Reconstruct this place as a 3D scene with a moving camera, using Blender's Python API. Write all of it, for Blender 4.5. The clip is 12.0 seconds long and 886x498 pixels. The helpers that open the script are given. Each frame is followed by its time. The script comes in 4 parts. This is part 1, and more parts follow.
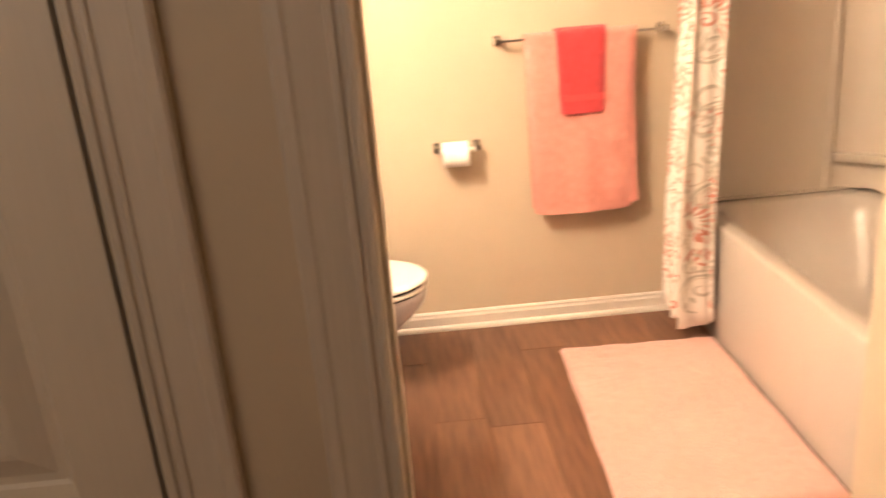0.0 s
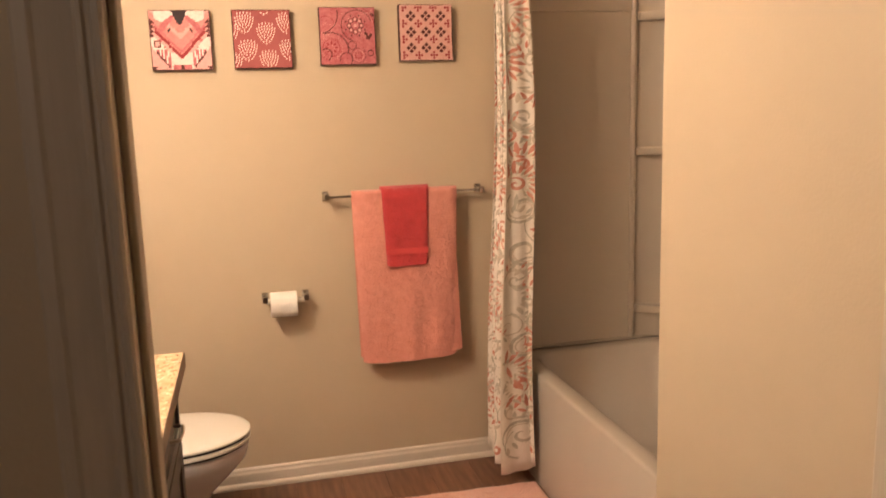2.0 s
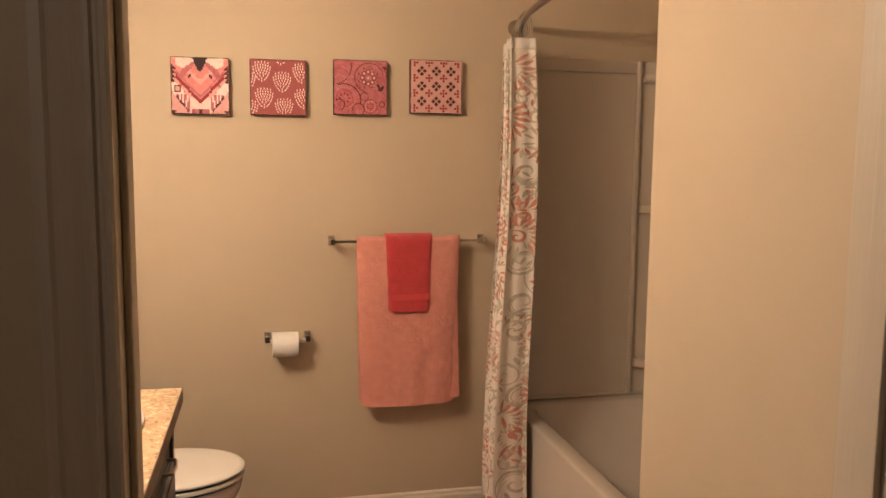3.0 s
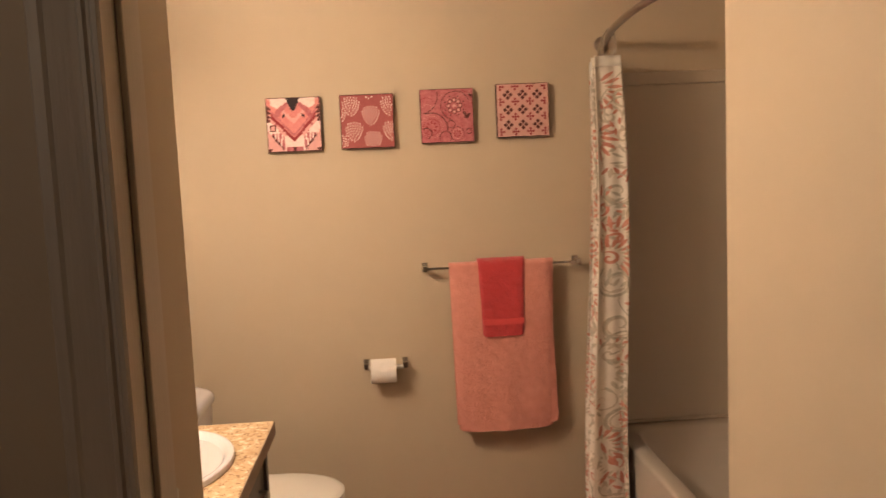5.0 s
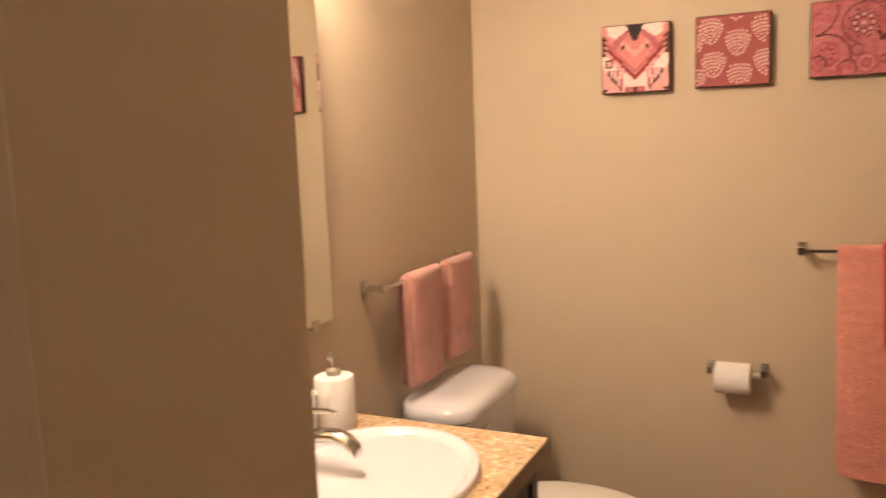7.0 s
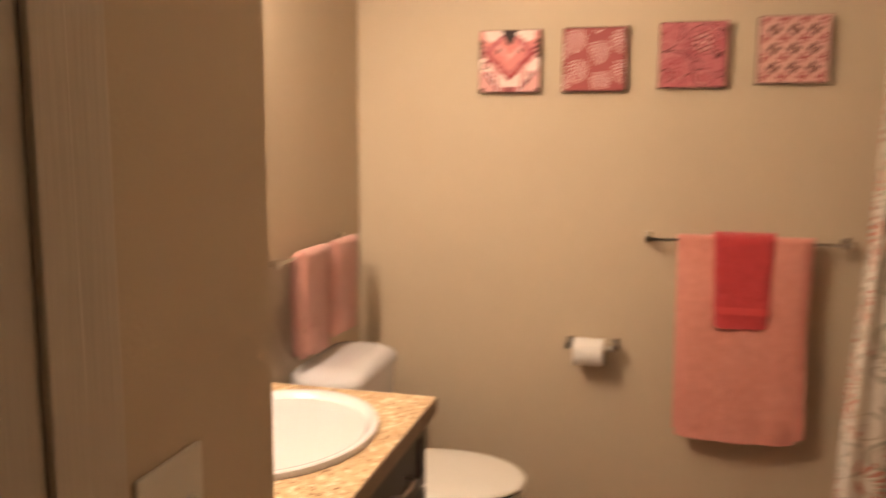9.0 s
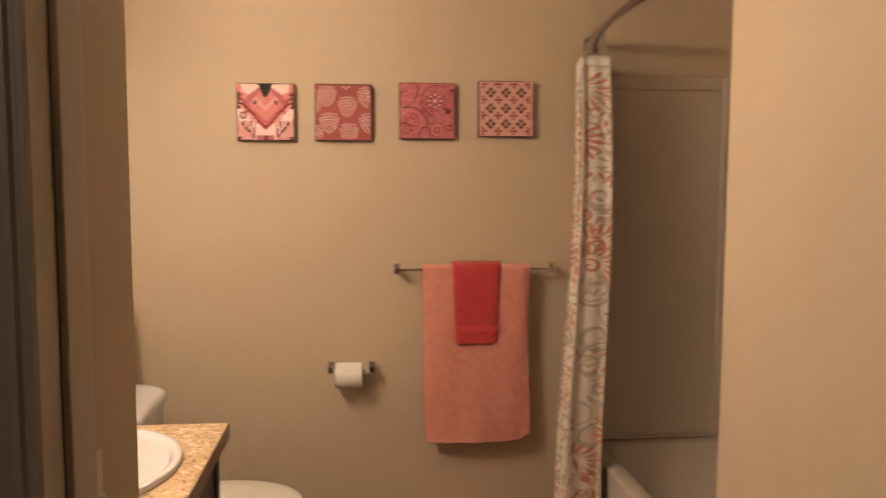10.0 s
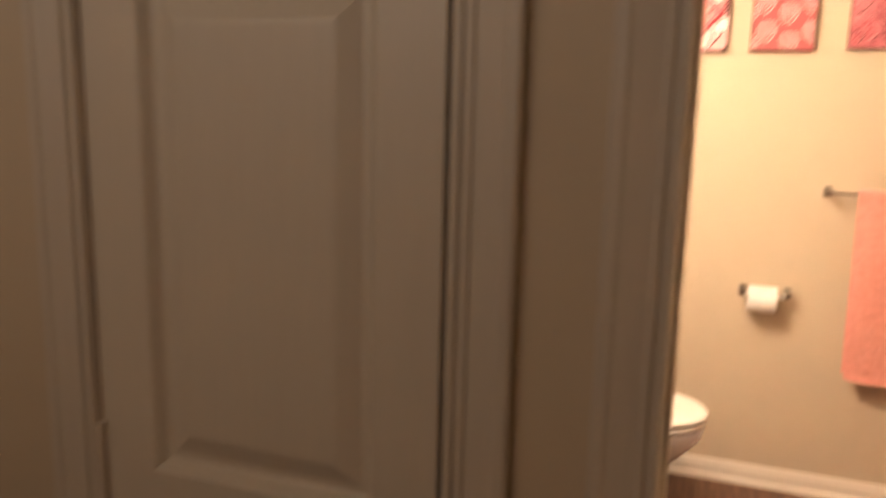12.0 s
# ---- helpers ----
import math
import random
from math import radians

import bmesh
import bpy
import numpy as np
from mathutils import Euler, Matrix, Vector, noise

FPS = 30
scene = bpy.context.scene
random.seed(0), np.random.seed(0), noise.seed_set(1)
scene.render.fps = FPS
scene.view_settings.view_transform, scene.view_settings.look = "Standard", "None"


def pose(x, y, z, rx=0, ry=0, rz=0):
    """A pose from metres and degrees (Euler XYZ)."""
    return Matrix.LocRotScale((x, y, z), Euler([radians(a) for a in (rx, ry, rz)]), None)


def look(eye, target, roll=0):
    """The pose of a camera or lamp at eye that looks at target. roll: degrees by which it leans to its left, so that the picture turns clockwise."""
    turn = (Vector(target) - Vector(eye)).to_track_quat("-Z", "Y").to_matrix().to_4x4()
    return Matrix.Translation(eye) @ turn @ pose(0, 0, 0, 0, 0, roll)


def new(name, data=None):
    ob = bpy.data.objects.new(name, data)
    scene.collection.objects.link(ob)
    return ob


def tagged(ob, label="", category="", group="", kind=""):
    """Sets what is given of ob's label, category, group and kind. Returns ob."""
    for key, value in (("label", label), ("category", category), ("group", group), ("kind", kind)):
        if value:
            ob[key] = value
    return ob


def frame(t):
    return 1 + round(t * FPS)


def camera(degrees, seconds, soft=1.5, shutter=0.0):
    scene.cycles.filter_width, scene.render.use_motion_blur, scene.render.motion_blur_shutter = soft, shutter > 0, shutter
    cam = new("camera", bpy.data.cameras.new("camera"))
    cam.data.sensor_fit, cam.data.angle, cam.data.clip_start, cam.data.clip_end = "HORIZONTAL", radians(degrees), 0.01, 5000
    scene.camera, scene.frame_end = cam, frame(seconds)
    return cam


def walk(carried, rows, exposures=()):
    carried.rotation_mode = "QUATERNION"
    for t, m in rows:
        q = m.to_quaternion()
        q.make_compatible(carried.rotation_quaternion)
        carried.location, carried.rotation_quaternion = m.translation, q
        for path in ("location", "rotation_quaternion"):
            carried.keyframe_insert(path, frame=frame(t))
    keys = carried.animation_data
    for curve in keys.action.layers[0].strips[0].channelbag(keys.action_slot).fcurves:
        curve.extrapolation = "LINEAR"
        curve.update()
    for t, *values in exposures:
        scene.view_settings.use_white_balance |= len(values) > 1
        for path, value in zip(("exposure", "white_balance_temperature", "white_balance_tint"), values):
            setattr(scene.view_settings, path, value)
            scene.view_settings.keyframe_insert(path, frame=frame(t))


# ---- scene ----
cam = camera(58.3, 12.0, 1.5, 0.6)
PATH = [
    (0, (-0.354, -3.009, 1.418), (-0.294, -1.125, 0.751), -4.7),
    (0.3, (-0.365, -3.05, 1.44), (-0.117, -1.175, 0.789), -3.3),
    (0.5, (-0.359, -3.07, 1.418), (-0.032, -1.193, 0.811), -2.6),
    (0.7, (-0.356, -3.08, 1.411), (0.013, -1.195, 0.855), -2.1),
    (1, (-0.331, -3.12, 1.427), (0.053, -1.219, 0.938), -1.1),
    (1.5, (-0.33, -3.103, 1.433), (0.092, -1.193, 1.019), -0.6),
    (2, (-0.284, -3.083, 1.451), (0.18, -1.168, 1.113), -1.7),
    (2.5, (-0.266, -3.118, 1.456), (0.198, -1.191, 1.188), -0.2),
    (2.7, (-0.259, -3.14, 1.462), (0.176, -1.203, 1.22), 0.7),
    (4.3, (-0.246, -3.177, 1.534), (0.141, -1.226, 1.322), -1.7),
    (4.5, (-0.186, -3.191, 1.547), (0.092, -1.222, 1.33), -1.9),
    (5, (-0.124, -3.172, 1.533), (0.002, -1.186, 1.335), -2.5),
    (5.5, (-0.075, -3.02, 1.487), (-0.121, -1.03, 1.295), -2.3),
    (6, (-0.033, -2.778, 1.455), (-0.356, -0.814, 1.265), -1.8),
    (6.5, (0.005, -2.607, 1.479), (-0.689, -0.746, 1.243), -0.9),
    (7, (0.034, -2.566, 1.499), (-0.813, -0.774, 1.232), -2.2),
    (7.2, (0.009, -2.567, 1.515), (-0.895, -0.806, 1.231), -2.9),
    (8.8, (0.005, -2.715, 1.493), (-0.653, -0.854, 1.175), -0.5),
    (9, (-0.006, -2.761, 1.469), (-0.501, -0.843, 1.195), 0.4),
    (9.5, (-0.061, -2.898, 1.501), (-0.142, -0.911, 1.285), 0.6),
    (10, (-0.132, -3.038, 1.482), (0.071, -1.055, 1.311), 0.2),
    (10.5, (-0.213, -3.075, 1.518), (0.146, -1.116, 1.334), -0.4),
    (11, (-0.247, -3.09, 1.49), (-0.059, -1.105, 1.341), 0.0),
    (11.5, (-0.285, -3.106, 1.449), (-0.58, -1.132, 1.312), 0.9),
    (11.8, (-0.32, -3.105, 1.431), (-0.885, -1.201, 1.2), 1.1),
    (12, (-0.355, -3.108, 1.43), (-1.003, -1.252, 1.064), 1.4),
]

EXPOSURES = [(0.0, 1.5), (0.5, 1.0), (1.0, 0.5), (1.5, 0.45), (2.0, 0.3), (2.5, 0.05), (4.5, -0.28), (5.0, -0.22), (5.5, -0.26), (6.5, -0.08), (7.2, -0.1),
             (8.8, 0.0), (9.5, -0.42), (10.0, -0.38), (10.5, -0.17), (11.0, -0.2), (11.5, 0.42), (12.0, 0.95)]
walk(cam, [(t, look(eye, target, roll)) for t, eye, target, roll in PATH], EXPOSURES)

# ---- world and lamps ----
LAMP_COLOR, LAMP_POWER = (1.0, 0.765, 0.56), 150.0
world = bpy.data.worlds.new("world")
scene.world = world
world.use_nodes = True
sky = world.node_tree.nodes.new("ShaderNodeTexSky")
sky.sky_type, sky.sun_disc, sky.sun_elevation = "NISHITA", False, radians(35)
world.node_tree.links.new(sky.outputs[0], world.node_tree.nodes["Background"].inputs[0])
world.node_tree.nodes["Background"].inputs[1].default_value = 0.05
# Added fill lamp that brightens the hall; no such source is known here.
hall_fill = bpy.data.lights.new("hall_fill_lamp", "AREA")
hall_fill.shape, hall_fill.size, hall_fill.size_y, hall_fill.energy, hall_fill.color = "RECTANGLE", 0.95, 0.6, 2.6, (1.0, 0.75, 0.51)
hall_fill_ob = new("hall_fill_lamp", hall_fill)
hall_fill_ob.matrix_world = look((-1.15, -3.79, 2.02), (-0.95, -2.4, 1.8))


# ---- materials ----
def material(name, color, rough=0.5, metal=0.0, color2=None, scale=30.0, bump=0.0, bump_scale=200.0, spread=0.5, stretch=(1, 1, 1), coat=0.0, sheen=0.0, per_object=0.0, deep=0.002):
    m = bpy.data.materials.new(name)
    m.use_nodes = True
    nt = m.node_tree
    b = nt.nodes["Principled BSDF"]
    b.inputs["Roughness"].default_value, b.inputs["Metallic"].default_value = rough, metal
    b.inputs["Coat Weight"].default_value = coat
    b.inputs["Sheen Weight"].default_value = sheen
    co = nt.nodes.new("ShaderNodeTexCoord")
    mp = nt.nodes.new("ShaderNodeMapping")
    mp.inputs["Scale"].default_value = stretch
    nt.links.new(co.outputs["Object"], mp.inputs["Vector"])
    c2 = color2 or tuple(v * 0.9 for v in color)
    fine = nt.nodes.new("ShaderNodeTexNoise")
    fine.inputs["Scale"].default_value, fine.inputs["Detail"].default_value = scale, 5.0
    wide = nt.nodes.new("ShaderNodeTexNoise")
    wide.inputs["Scale"].default_value, wide.inputs["Detail"].default_value = scale / 9, 2.0
    for n in (fine, wide):
        nt.links.new(mp.outputs[0], n.inputs["Vector"])
    add = nt.nodes.new("ShaderNodeMix")
    add.inputs["Factor"].default_value = 0.4
    nt.links.new(fine.outputs[0], add.inputs["A"])
    nt.links.new(wide.outputs[0], add.inputs["B"])
    last = add.outputs["Result"]
    if per_object:
        info = nt.nodes.new("ShaderNodeObjectInfo")
        k = nt.nodes.new("ShaderNodeMath")
        k.operation = "MULTIPLY_ADD"
        k.inputs[1].default_value, k.inputs[2].default_value = per_object, -per_object / 2
        nt.links.new(info.outputs["Random"], k.inputs[0])
        s = nt.nodes.new("ShaderNodeMath")
        nt.links.new(last, s.inputs[0])
        nt.links.new(k.outputs[0], s.inputs[1])
        last = s.outputs[0]
    ramp = nt.nodes.new("ShaderNodeValToRGB")
    lo, hi = ramp.color_ramp.elements
    lo.position, hi.position = 0.5 - spread / 2, 0.5 + spread / 2
    lo.color, hi.color = (*c2, 1), (*color, 1)
    nt.links.new(last, ramp.inputs[0])
    nt.links.new(ramp.outputs[0], b.inputs["Base Color"])
    if bump:
        bn = nt.nodes.new("ShaderNodeTexNoise")
        bn.inputs["Scale"].default_value, bn.inputs["Detail"].default_value = bump_scale, 3.0
        nt.links.new(mp.outputs[0], bn.inputs["Vector"])
        bp = nt.nodes.new("ShaderNodeBump")
        bp.inputs["Strength"].default_value, bp.inputs["Distance"].default_value = bump, deep
        nt.links.new(bn.outputs[0], bp.inputs["Height"])
        nt.links.new(bp.outputs[0], b.inputs["Normal"])
    return m


def emitter(name, color, power):
    m = bpy.data.materials.new(name)
    m.use_nodes = True
    b = m.node_tree.nodes["Principled BSDF"]
    b.inputs["Base Color"].default_value = (0.8, 0.8, 0.78, 1)
    b.inputs["Emission Color"].default_value, b.inputs["Emission Strength"].default_value = (*color, 1), power
    return m


def terry(name, color, dark, creased=0.6):
    m = material(name, color, 0.95, color2=dark, scale=34, bump=1.0, bump_scale=260, spread=0.45, sheen=0.35, deep=0.005)
    nt = m.node_tree
    fine = next(n for n in nt.nodes if n.type == "BUMP")
    crease = nt.nodes.new("ShaderNodeTexNoise")
    crease.inputs["Scale"].default_value, crease.inputs["Detail"].default_value, crease.inputs["Distortion"].default_value = 32.0, 4.0, 0.8
    nt.links.new(next(n for n in nt.nodes if n.type == "TEX_COORD").outputs["Object"], crease.inputs["Vector"])
    broad = nt.nodes.new("ShaderNodeBump")
    broad.inputs["Strength"].default_value, broad.inputs["Distance"].default_value = creased, 0.012
    nt.links.new(crease.outputs[0], broad.inputs["Height"])
    nt.links.new(broad.outputs[0], fine.inputs["Normal"])
    return m


M_WALL = material("beige_wall_paint", (0.535, 0.44, 0.325), 0.62, color2=(0.51, 0.416, 0.305), scale=8, bump=0.25, bump_scale=140)
M_CEIL = material("ceiling_paint", (0.62, 0.59, 0.54), 0.8, bump=0.4, bump_scale=120)
M_TRIM = material("trim_paint", (0.72, 0.645, 0.565), 0.38, color2=(0.68, 0.605, 0.525), scale=14, bump=0.1, bump_scale=90)
M_DOOR = material("door_paint", (0.60, 0.53, 0.44), 0.42, color2=(0.56, 0.49, 0.405), scale=40, bump=0.12, bump_scale=60, stretch=(5, 5, 0.3))
M_JAMB = material("jamb_paint", (0.56, 0.49, 0.41), 0.45, color2=(0.50, 0.435, 0.36), scale=45, bump=0.25, bump_scale=50, stretch=(5, 5, 0.25))
M_PLANK = material("wood_plank", (0.27, 0.135, 0.078), 0.42, color2=(0.085, 0.038, 0.022), scale=14, bump=0.25, bump_scale=70, spread=0.5, stretch=(4, 0.35, 1), per_object=0.12)
M_SUB = material("floor_joint", (0.09, 0.05, 0.03), 0.9)
M_ACRYL = material("white_acrylic", (0.51, 0.455, 0.40), 0.2, color2=(0.49, 0.435, 0.38), scale=6, coat=0.3)
M_SURR = material("surround_acrylic", (0.54, 0.475, 0.40), 0.28, color2=(0.52, 0.455, 0.385), scale=6, coat=0.15)
M_PORC = material("white_porcelain", (0.66, 0.65, 0.68), 0.08, color2=(0.64, 0.63, 0.66), scale=5, coat=0.5)
M_SEAT = material("seat_plastic", (0.80, 0.77, 0.72), 0.22, color2=(0.78, 0.75, 0.70), scale=5)
# Near-black colour that stands in for the shade inside gaps and holes.
M_GAP_SHADE = material("painted_gap_shade", (0.03, 0.025, 0.02), 0.8)
M_CHROME = material("chrome", (0.70, 0.69, 0.67), 0.1, 1.0, scale=20)
M_NICKEL = material("brushed_nickel", (0.48, 0.45, 0.41), 0.3, 1.0, scale=80, stretch=(1, 1, 6))
M_ROD = material("bronze_nickel_rod", (0.36, 0.31, 0.27), 0.3, 1.0, scale=60)
M_PINK = terry("pink_terry", (0.80, 0.345, 0.285), (0.66, 0.25, 0.20))
M_RED = terry("coral_red_terry", (0.60, 0.05, 0.058), (0.44, 0.03, 0.038))
M_BAND = material("woven_coral_band", (0.62, 0.068, 0.07), 0.85, scale=60, bump=0.4, bump_scale=500)
M_MAT = terry("bath_mat_pile", (0.80, 0.46, 0.385), (0.70, 0.37, 0.305))
M_HAND = terry("light_pink_terry", (0.66, 0.335, 0.285), (0.54, 0.25, 0.205), 0.15)
M_CURTAIN = material("curtain_cotton", (0.86, 0.82, 0.76), 0.9, color2=(0.74, 0.67, 0.60), scale=22, spread=0.45, bump=0.25, bump_scale=900, sheen=0.2)
M_INKS = {"grey": material("ink_grey_green", (0.46, 0.43, 0.36), 0.9, scale=40, color2=(0.52, 0.48, 0.41)), "taupe": material("ink_taupe", (0.52, 0.45, 0.37), 0.9, scale=40, color2=(0.62, 0.55, 0.47)),
          "coral": material("ink_coral", (0.50, 0.165, 0.115), 0.9, scale=60, color2=(0.66, 0.36, 0.29))}
M_CURTAIN_TOP = material("curtain_heading", (0.80, 0.77, 0.72), 0.9, bump=0.3, bump_scale=700)
M_PAPER = material("tissue_paper", (0.86, 0.83, 0.80), 0.95, bump=0.4, bump_scale=300)
M_CORE = material("cardboard", (0.35, 0.26, 0.18), 0.9)
M_DARKWOOD = material("espresso_wood", (0.028, 0.022, 0.022), 0.38, color2=(0.016, 0.012, 0.012), scale=30, stretch=(3, 3, 0.4), bump=0.15, bump_scale=80)
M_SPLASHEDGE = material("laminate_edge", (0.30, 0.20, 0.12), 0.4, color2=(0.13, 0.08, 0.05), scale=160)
M_MIRROR = material("mirror_silver", (0.88, 0.90, 0.87), 0.01, 1.0, color2=(0.88, 0.90, 0.87))
M_SHADE = emitter("lit_frosted_glass", LAMP_COLOR, LAMP_POWER)
M_PLATE = material("switch_plastic", (0.72, 0.68, 0.60), 0.35)
M_CERAMIC = material("white_ceramic", (0.82, 0.80, 0.77), 0.25, scale=6)
M_EDGE = material("canvas_edge", (0.10, 0.035, 0.025), 0.85, color2=(0.04, 0.015, 0.012), scale=90)
M_ROSE = material("print_rose", (0.37, 0.10, 0.105), 0.8, color2=(0.30, 0.07, 0.075), scale=70, bump=0.4, bump_scale=700)
M_PALE = material("print_pale_pink", (0.76, 0.43, 0.42), 0.8, color2=(0.64, 0.31, 0.31), scale=70, bump=0.4, bump_scale=700)
M_HOT = material("print_pink", (0.56, 0.20, 0.225), 0.8, color2=(0.37, 0.075, 0.095), scale=110, spread=0.35, bump=0.4, bump_scale=700)
M_WHITE = material("print_white", (0.86, 0.75, 0.73), 0.8, color2=(0.80, 0.56, 0.55), scale=110, spread=0.35)
M_WINE = material("print_wine", (0.095, 0.020, 0.020), 0.8, scale=60)
M_INK = material("print_ink", (0.03, 0.018, 0.022), 0.8, scale=60)
M_BLUSH = material("print_blush", (0.70, 0.425, 0.39), 0.8, color2=(0.56, 0.29, 0.26), scale=60, bump=0.4, bump_scale=700)
M_SALMON = material("print_salmon", (0.72, 0.29, 0.28), 0.8, color2=(0.60, 0.20, 0.20), scale=90, bump=0.4, bump_scale=700)
M_CRIMSON = material("print_crimson", (0.30, 0.03, 0.04), 0.8, scale=60)


def granite(name):
    m = material(name, (0.62, 0.46, 0.29), 0.25, color2=(0.45, 0.29, 0.16), scale=55, spread=0.35, coat=0.2)
    nt = m.node_tree
    b = nt.nodes["Principled BSDF"]
    base = b.inputs["Base Color"].links[0].from_socket
    co = nt.nodes.new("ShaderNodeTexCoord")
    for scale, cut, color in ((80, 0.66, (0.22, 0.13, 0.075)), (60, 0.62, (0.74, 0.60, 0.42)), (120, 0.66, (0.28, 0.17, 0.10))):
        n = nt.nodes.new("ShaderNodeTexNoise")
        n.inputs["Scale"].default_value, n.inputs["Detail"].default_value = scale, 2.0
        nt.links.new(co.outputs["Object"], n.inputs["Vector"])
        r = nt.nodes.new("ShaderNodeMapRange")
        r.inputs["From Min"].default_value, r.inputs["From Max"].default_value = cut - 0.06, cut
        nt.links.new(n.outputs[0], r.inputs["Value"])
        mix = nt.nodes.new("ShaderNodeMix")
        mix.data_type = "RGBA"
        nt.links.new(r.outputs[0], mix.inputs["Factor"])
        nt.links.new(base, mix.inputs["A"])
        mix.inputs["B"].default_value = (*color, 1)
        base = mix.outputs["Result"]
    nt.links.new(base, b.inputs["Base Color"])
    return m


M_GRANITE = granite("speckled_laminate")

# ---- mesh helpers ----
ORIGIN = {}


def thing(name, place, label, category, group="", kind=""):
    ob = new(name)
    ob.location = place
    ob.empty_display_size = 0.05
    ORIGIN[ob.name] = Vector(place)
    return tagged(ob, label, category, group, kind)


def part(name, bm, mat, parent=None, label="", smooth=False):
    me = bpy.data.meshes.new(name)
    o = ORIGIN[parent.name] if parent else Vector((0, 0, 0))
    bmesh.ops.translate(bm, verts=bm.verts, vec=-o)
    bmesh.ops.recalc_face_normals(bm, faces=bm.faces)
    bm.to_mesh(me)
    bm.free()
    me.materials.append(mat)
    if smooth:
        me.shade_smooth()
        me.set_sharp_from_angle(angle=radians(40))
    ob = new(name, me)
    if parent:
        ob.parent = parent
    ORIGIN[ob.name] = o
    if label:
        ob["label"] = label
    return ob


def box(x0, x1, y0, y1, z0, z1, bevel=0.0, bm=None, segments=2):
    bm = bm or bmesh.new()
    made = bmesh.ops.create_cube(bm, size=1)["verts"]
    bmesh.ops.scale(bm, verts=made, vec=(x1 - x0, y1 - y0, z1 - z0))
    bmesh.ops.translate(bm, verts=made, vec=((x0 + x1) / 2, (y0 + y1) / 2, (z0 + z1) / 2))
    if bevel:
        edges = list({e for v in made for e in v.link_edges})
        bmesh.ops.bevel(bm, geom=edges, offset=bevel, segments=segments, affect="EDGES", profile=0.5)
    return bm


def loft(rings, bm=None, cap=True, closed=True):
    """Skin through rings of equal count."""
    bm = bm or bmesh.new()
    rows = [[bm.verts.new(p) for p in ring] for ring in rings]
    n = len(rows[0])
    for a, b in zip(rows, rows[1:]):
        for i in range(n if closed else n - 1):
            j = (i + 1) % n
            bm.faces.new((a[i], a[j], b[j], b[i]))
    if cap and closed:
        bm.faces.new(rows[0])
        bm.faces.new(rows[-1])
    return bm


def tube(points, radius, sides=12, bm=None):
    points = [Vector(p) for p in points]
    rings = []
    for i, p in enumerate(points):
        d = (points[min(i + 1, len(points) - 1)] - points[max(i - 1, 0)]).normalized()
        side = d.cross(Vector((0, 0, 1)) if abs(d.z) < 0.9 else Vector((1, 0, 0))).normalized()
        up = side.cross(d)
        r = radius[i] if isinstance(radius, (list, tuple)) else radius
        rings.append([p + side * (math.cos(a) * r) + up * (math.sin(a) * r) for a in (2 * math.pi * k / sides for k in range(sides))])
    return loft(rings, bm)


def lathe(profile, centre, sides=32, bm=None, sx=1.0, sy=1.0):
    """Profile of (radius, z) pairs turned about the vertical through centre."""
    cx, cy, cz = centre
    rings = [[(cx + math.cos(a) * r * sx, cy + math.sin(a) * r * sy, cz + z) for a in (2 * math.pi * k / sides for k in range(sides))] for r, z in profile]
    return loft(rings, bm)


def extrude(profile, along, start, end, bm=None):
    """A profile of 2D points, given in the two other axes, run along an axis."""
    def put(p, s):
        return {"x": (s, p[0], p[1]), "y": (p[0], s, p[1]), "z": (p[0], p[1], s)}[along]
    return loft([[put(p, start) for p in profile], [put(p, end) for p in profile]], bm)


def structure(name, bm, mat, label, category):
    return tagged(part(name, bm, mat), label, category, "", "structure")


# ---- shell ----
TOP = 2.44
structure("wall_north", box(-1.16, 1.6, 0, 0.12, 0, TOP), M_WALL, "beige painted bathroom wall behind the towel bar", "wall")
structure("wall_west", box(-1.16, -1.04, -1.873, 0, 0, TOP), M_WALL, "beige painted bathroom wall beside the vanity", "wall")
structure("wall_vanity_end", box(-1.16, -0.57, -1.98, -1.873, 0, TOP), M_WALL, "beige painted wall at the end of the vanity", "wall")
structure("wall_switch", box(-0.57, -0.458, -2.265, -1.873, 0, TOP), M_WALL, "beige painted wall with the light switch", "wall")
structure("wall_east", box(0.6, 0.72, -2.265, -1.62, 0, TOP), M_WALL, "beige painted wall between door and tub", "wall")
structure("wall_tub_end", box(0.6, 1.6, -1.62, -1.5, 0, TOP), M_WALL, "beige painted wall at the end of the tub", "wall")
structure("wall_tub_back", box(1.48, 1.6, -1.5, 0, 0, TOP), M_WALL, "beige painted wall along the tub", "wall")
HALL_Y = -2.38
bm = box(-1.7, -1.055, HALL_Y, -2.265, 0, TOP)
box(-0.59, -0.41, HALL_Y, -2.265, 0, TOP, bm=bm)
box(0.515, 1.7, HALL_Y, -2.265, 0, TOP, bm=bm)
box(-1.055, -0.59, HALL_Y, -2.265, 2.05, TOP, bm=bm)
box(-0.41, 0.515, HALL_Y, -2.265, 2.05, TOP, bm=bm)
structure("wall_hall_north", bm, M_WALL, "beige hall wall with the closet and bathroom doorways", "wall")
structure("wall_hall_west", box(-1.8, -1.7, -3.9, -2.265, 0, TOP), M_WALL, "plain beige wall at the end of the hall", "wall")
structure("wall_hall_east", box(1.7, 1.8, -3.9, -2.265, 0, TOP), M_WALL, "plain beige wall across the hall", "wall")
# Unseen wall; the opening behind the hall fill lamp is added too.
bm = box(-0.65, 1.7, -3.9, -3.8, 0, TOP)
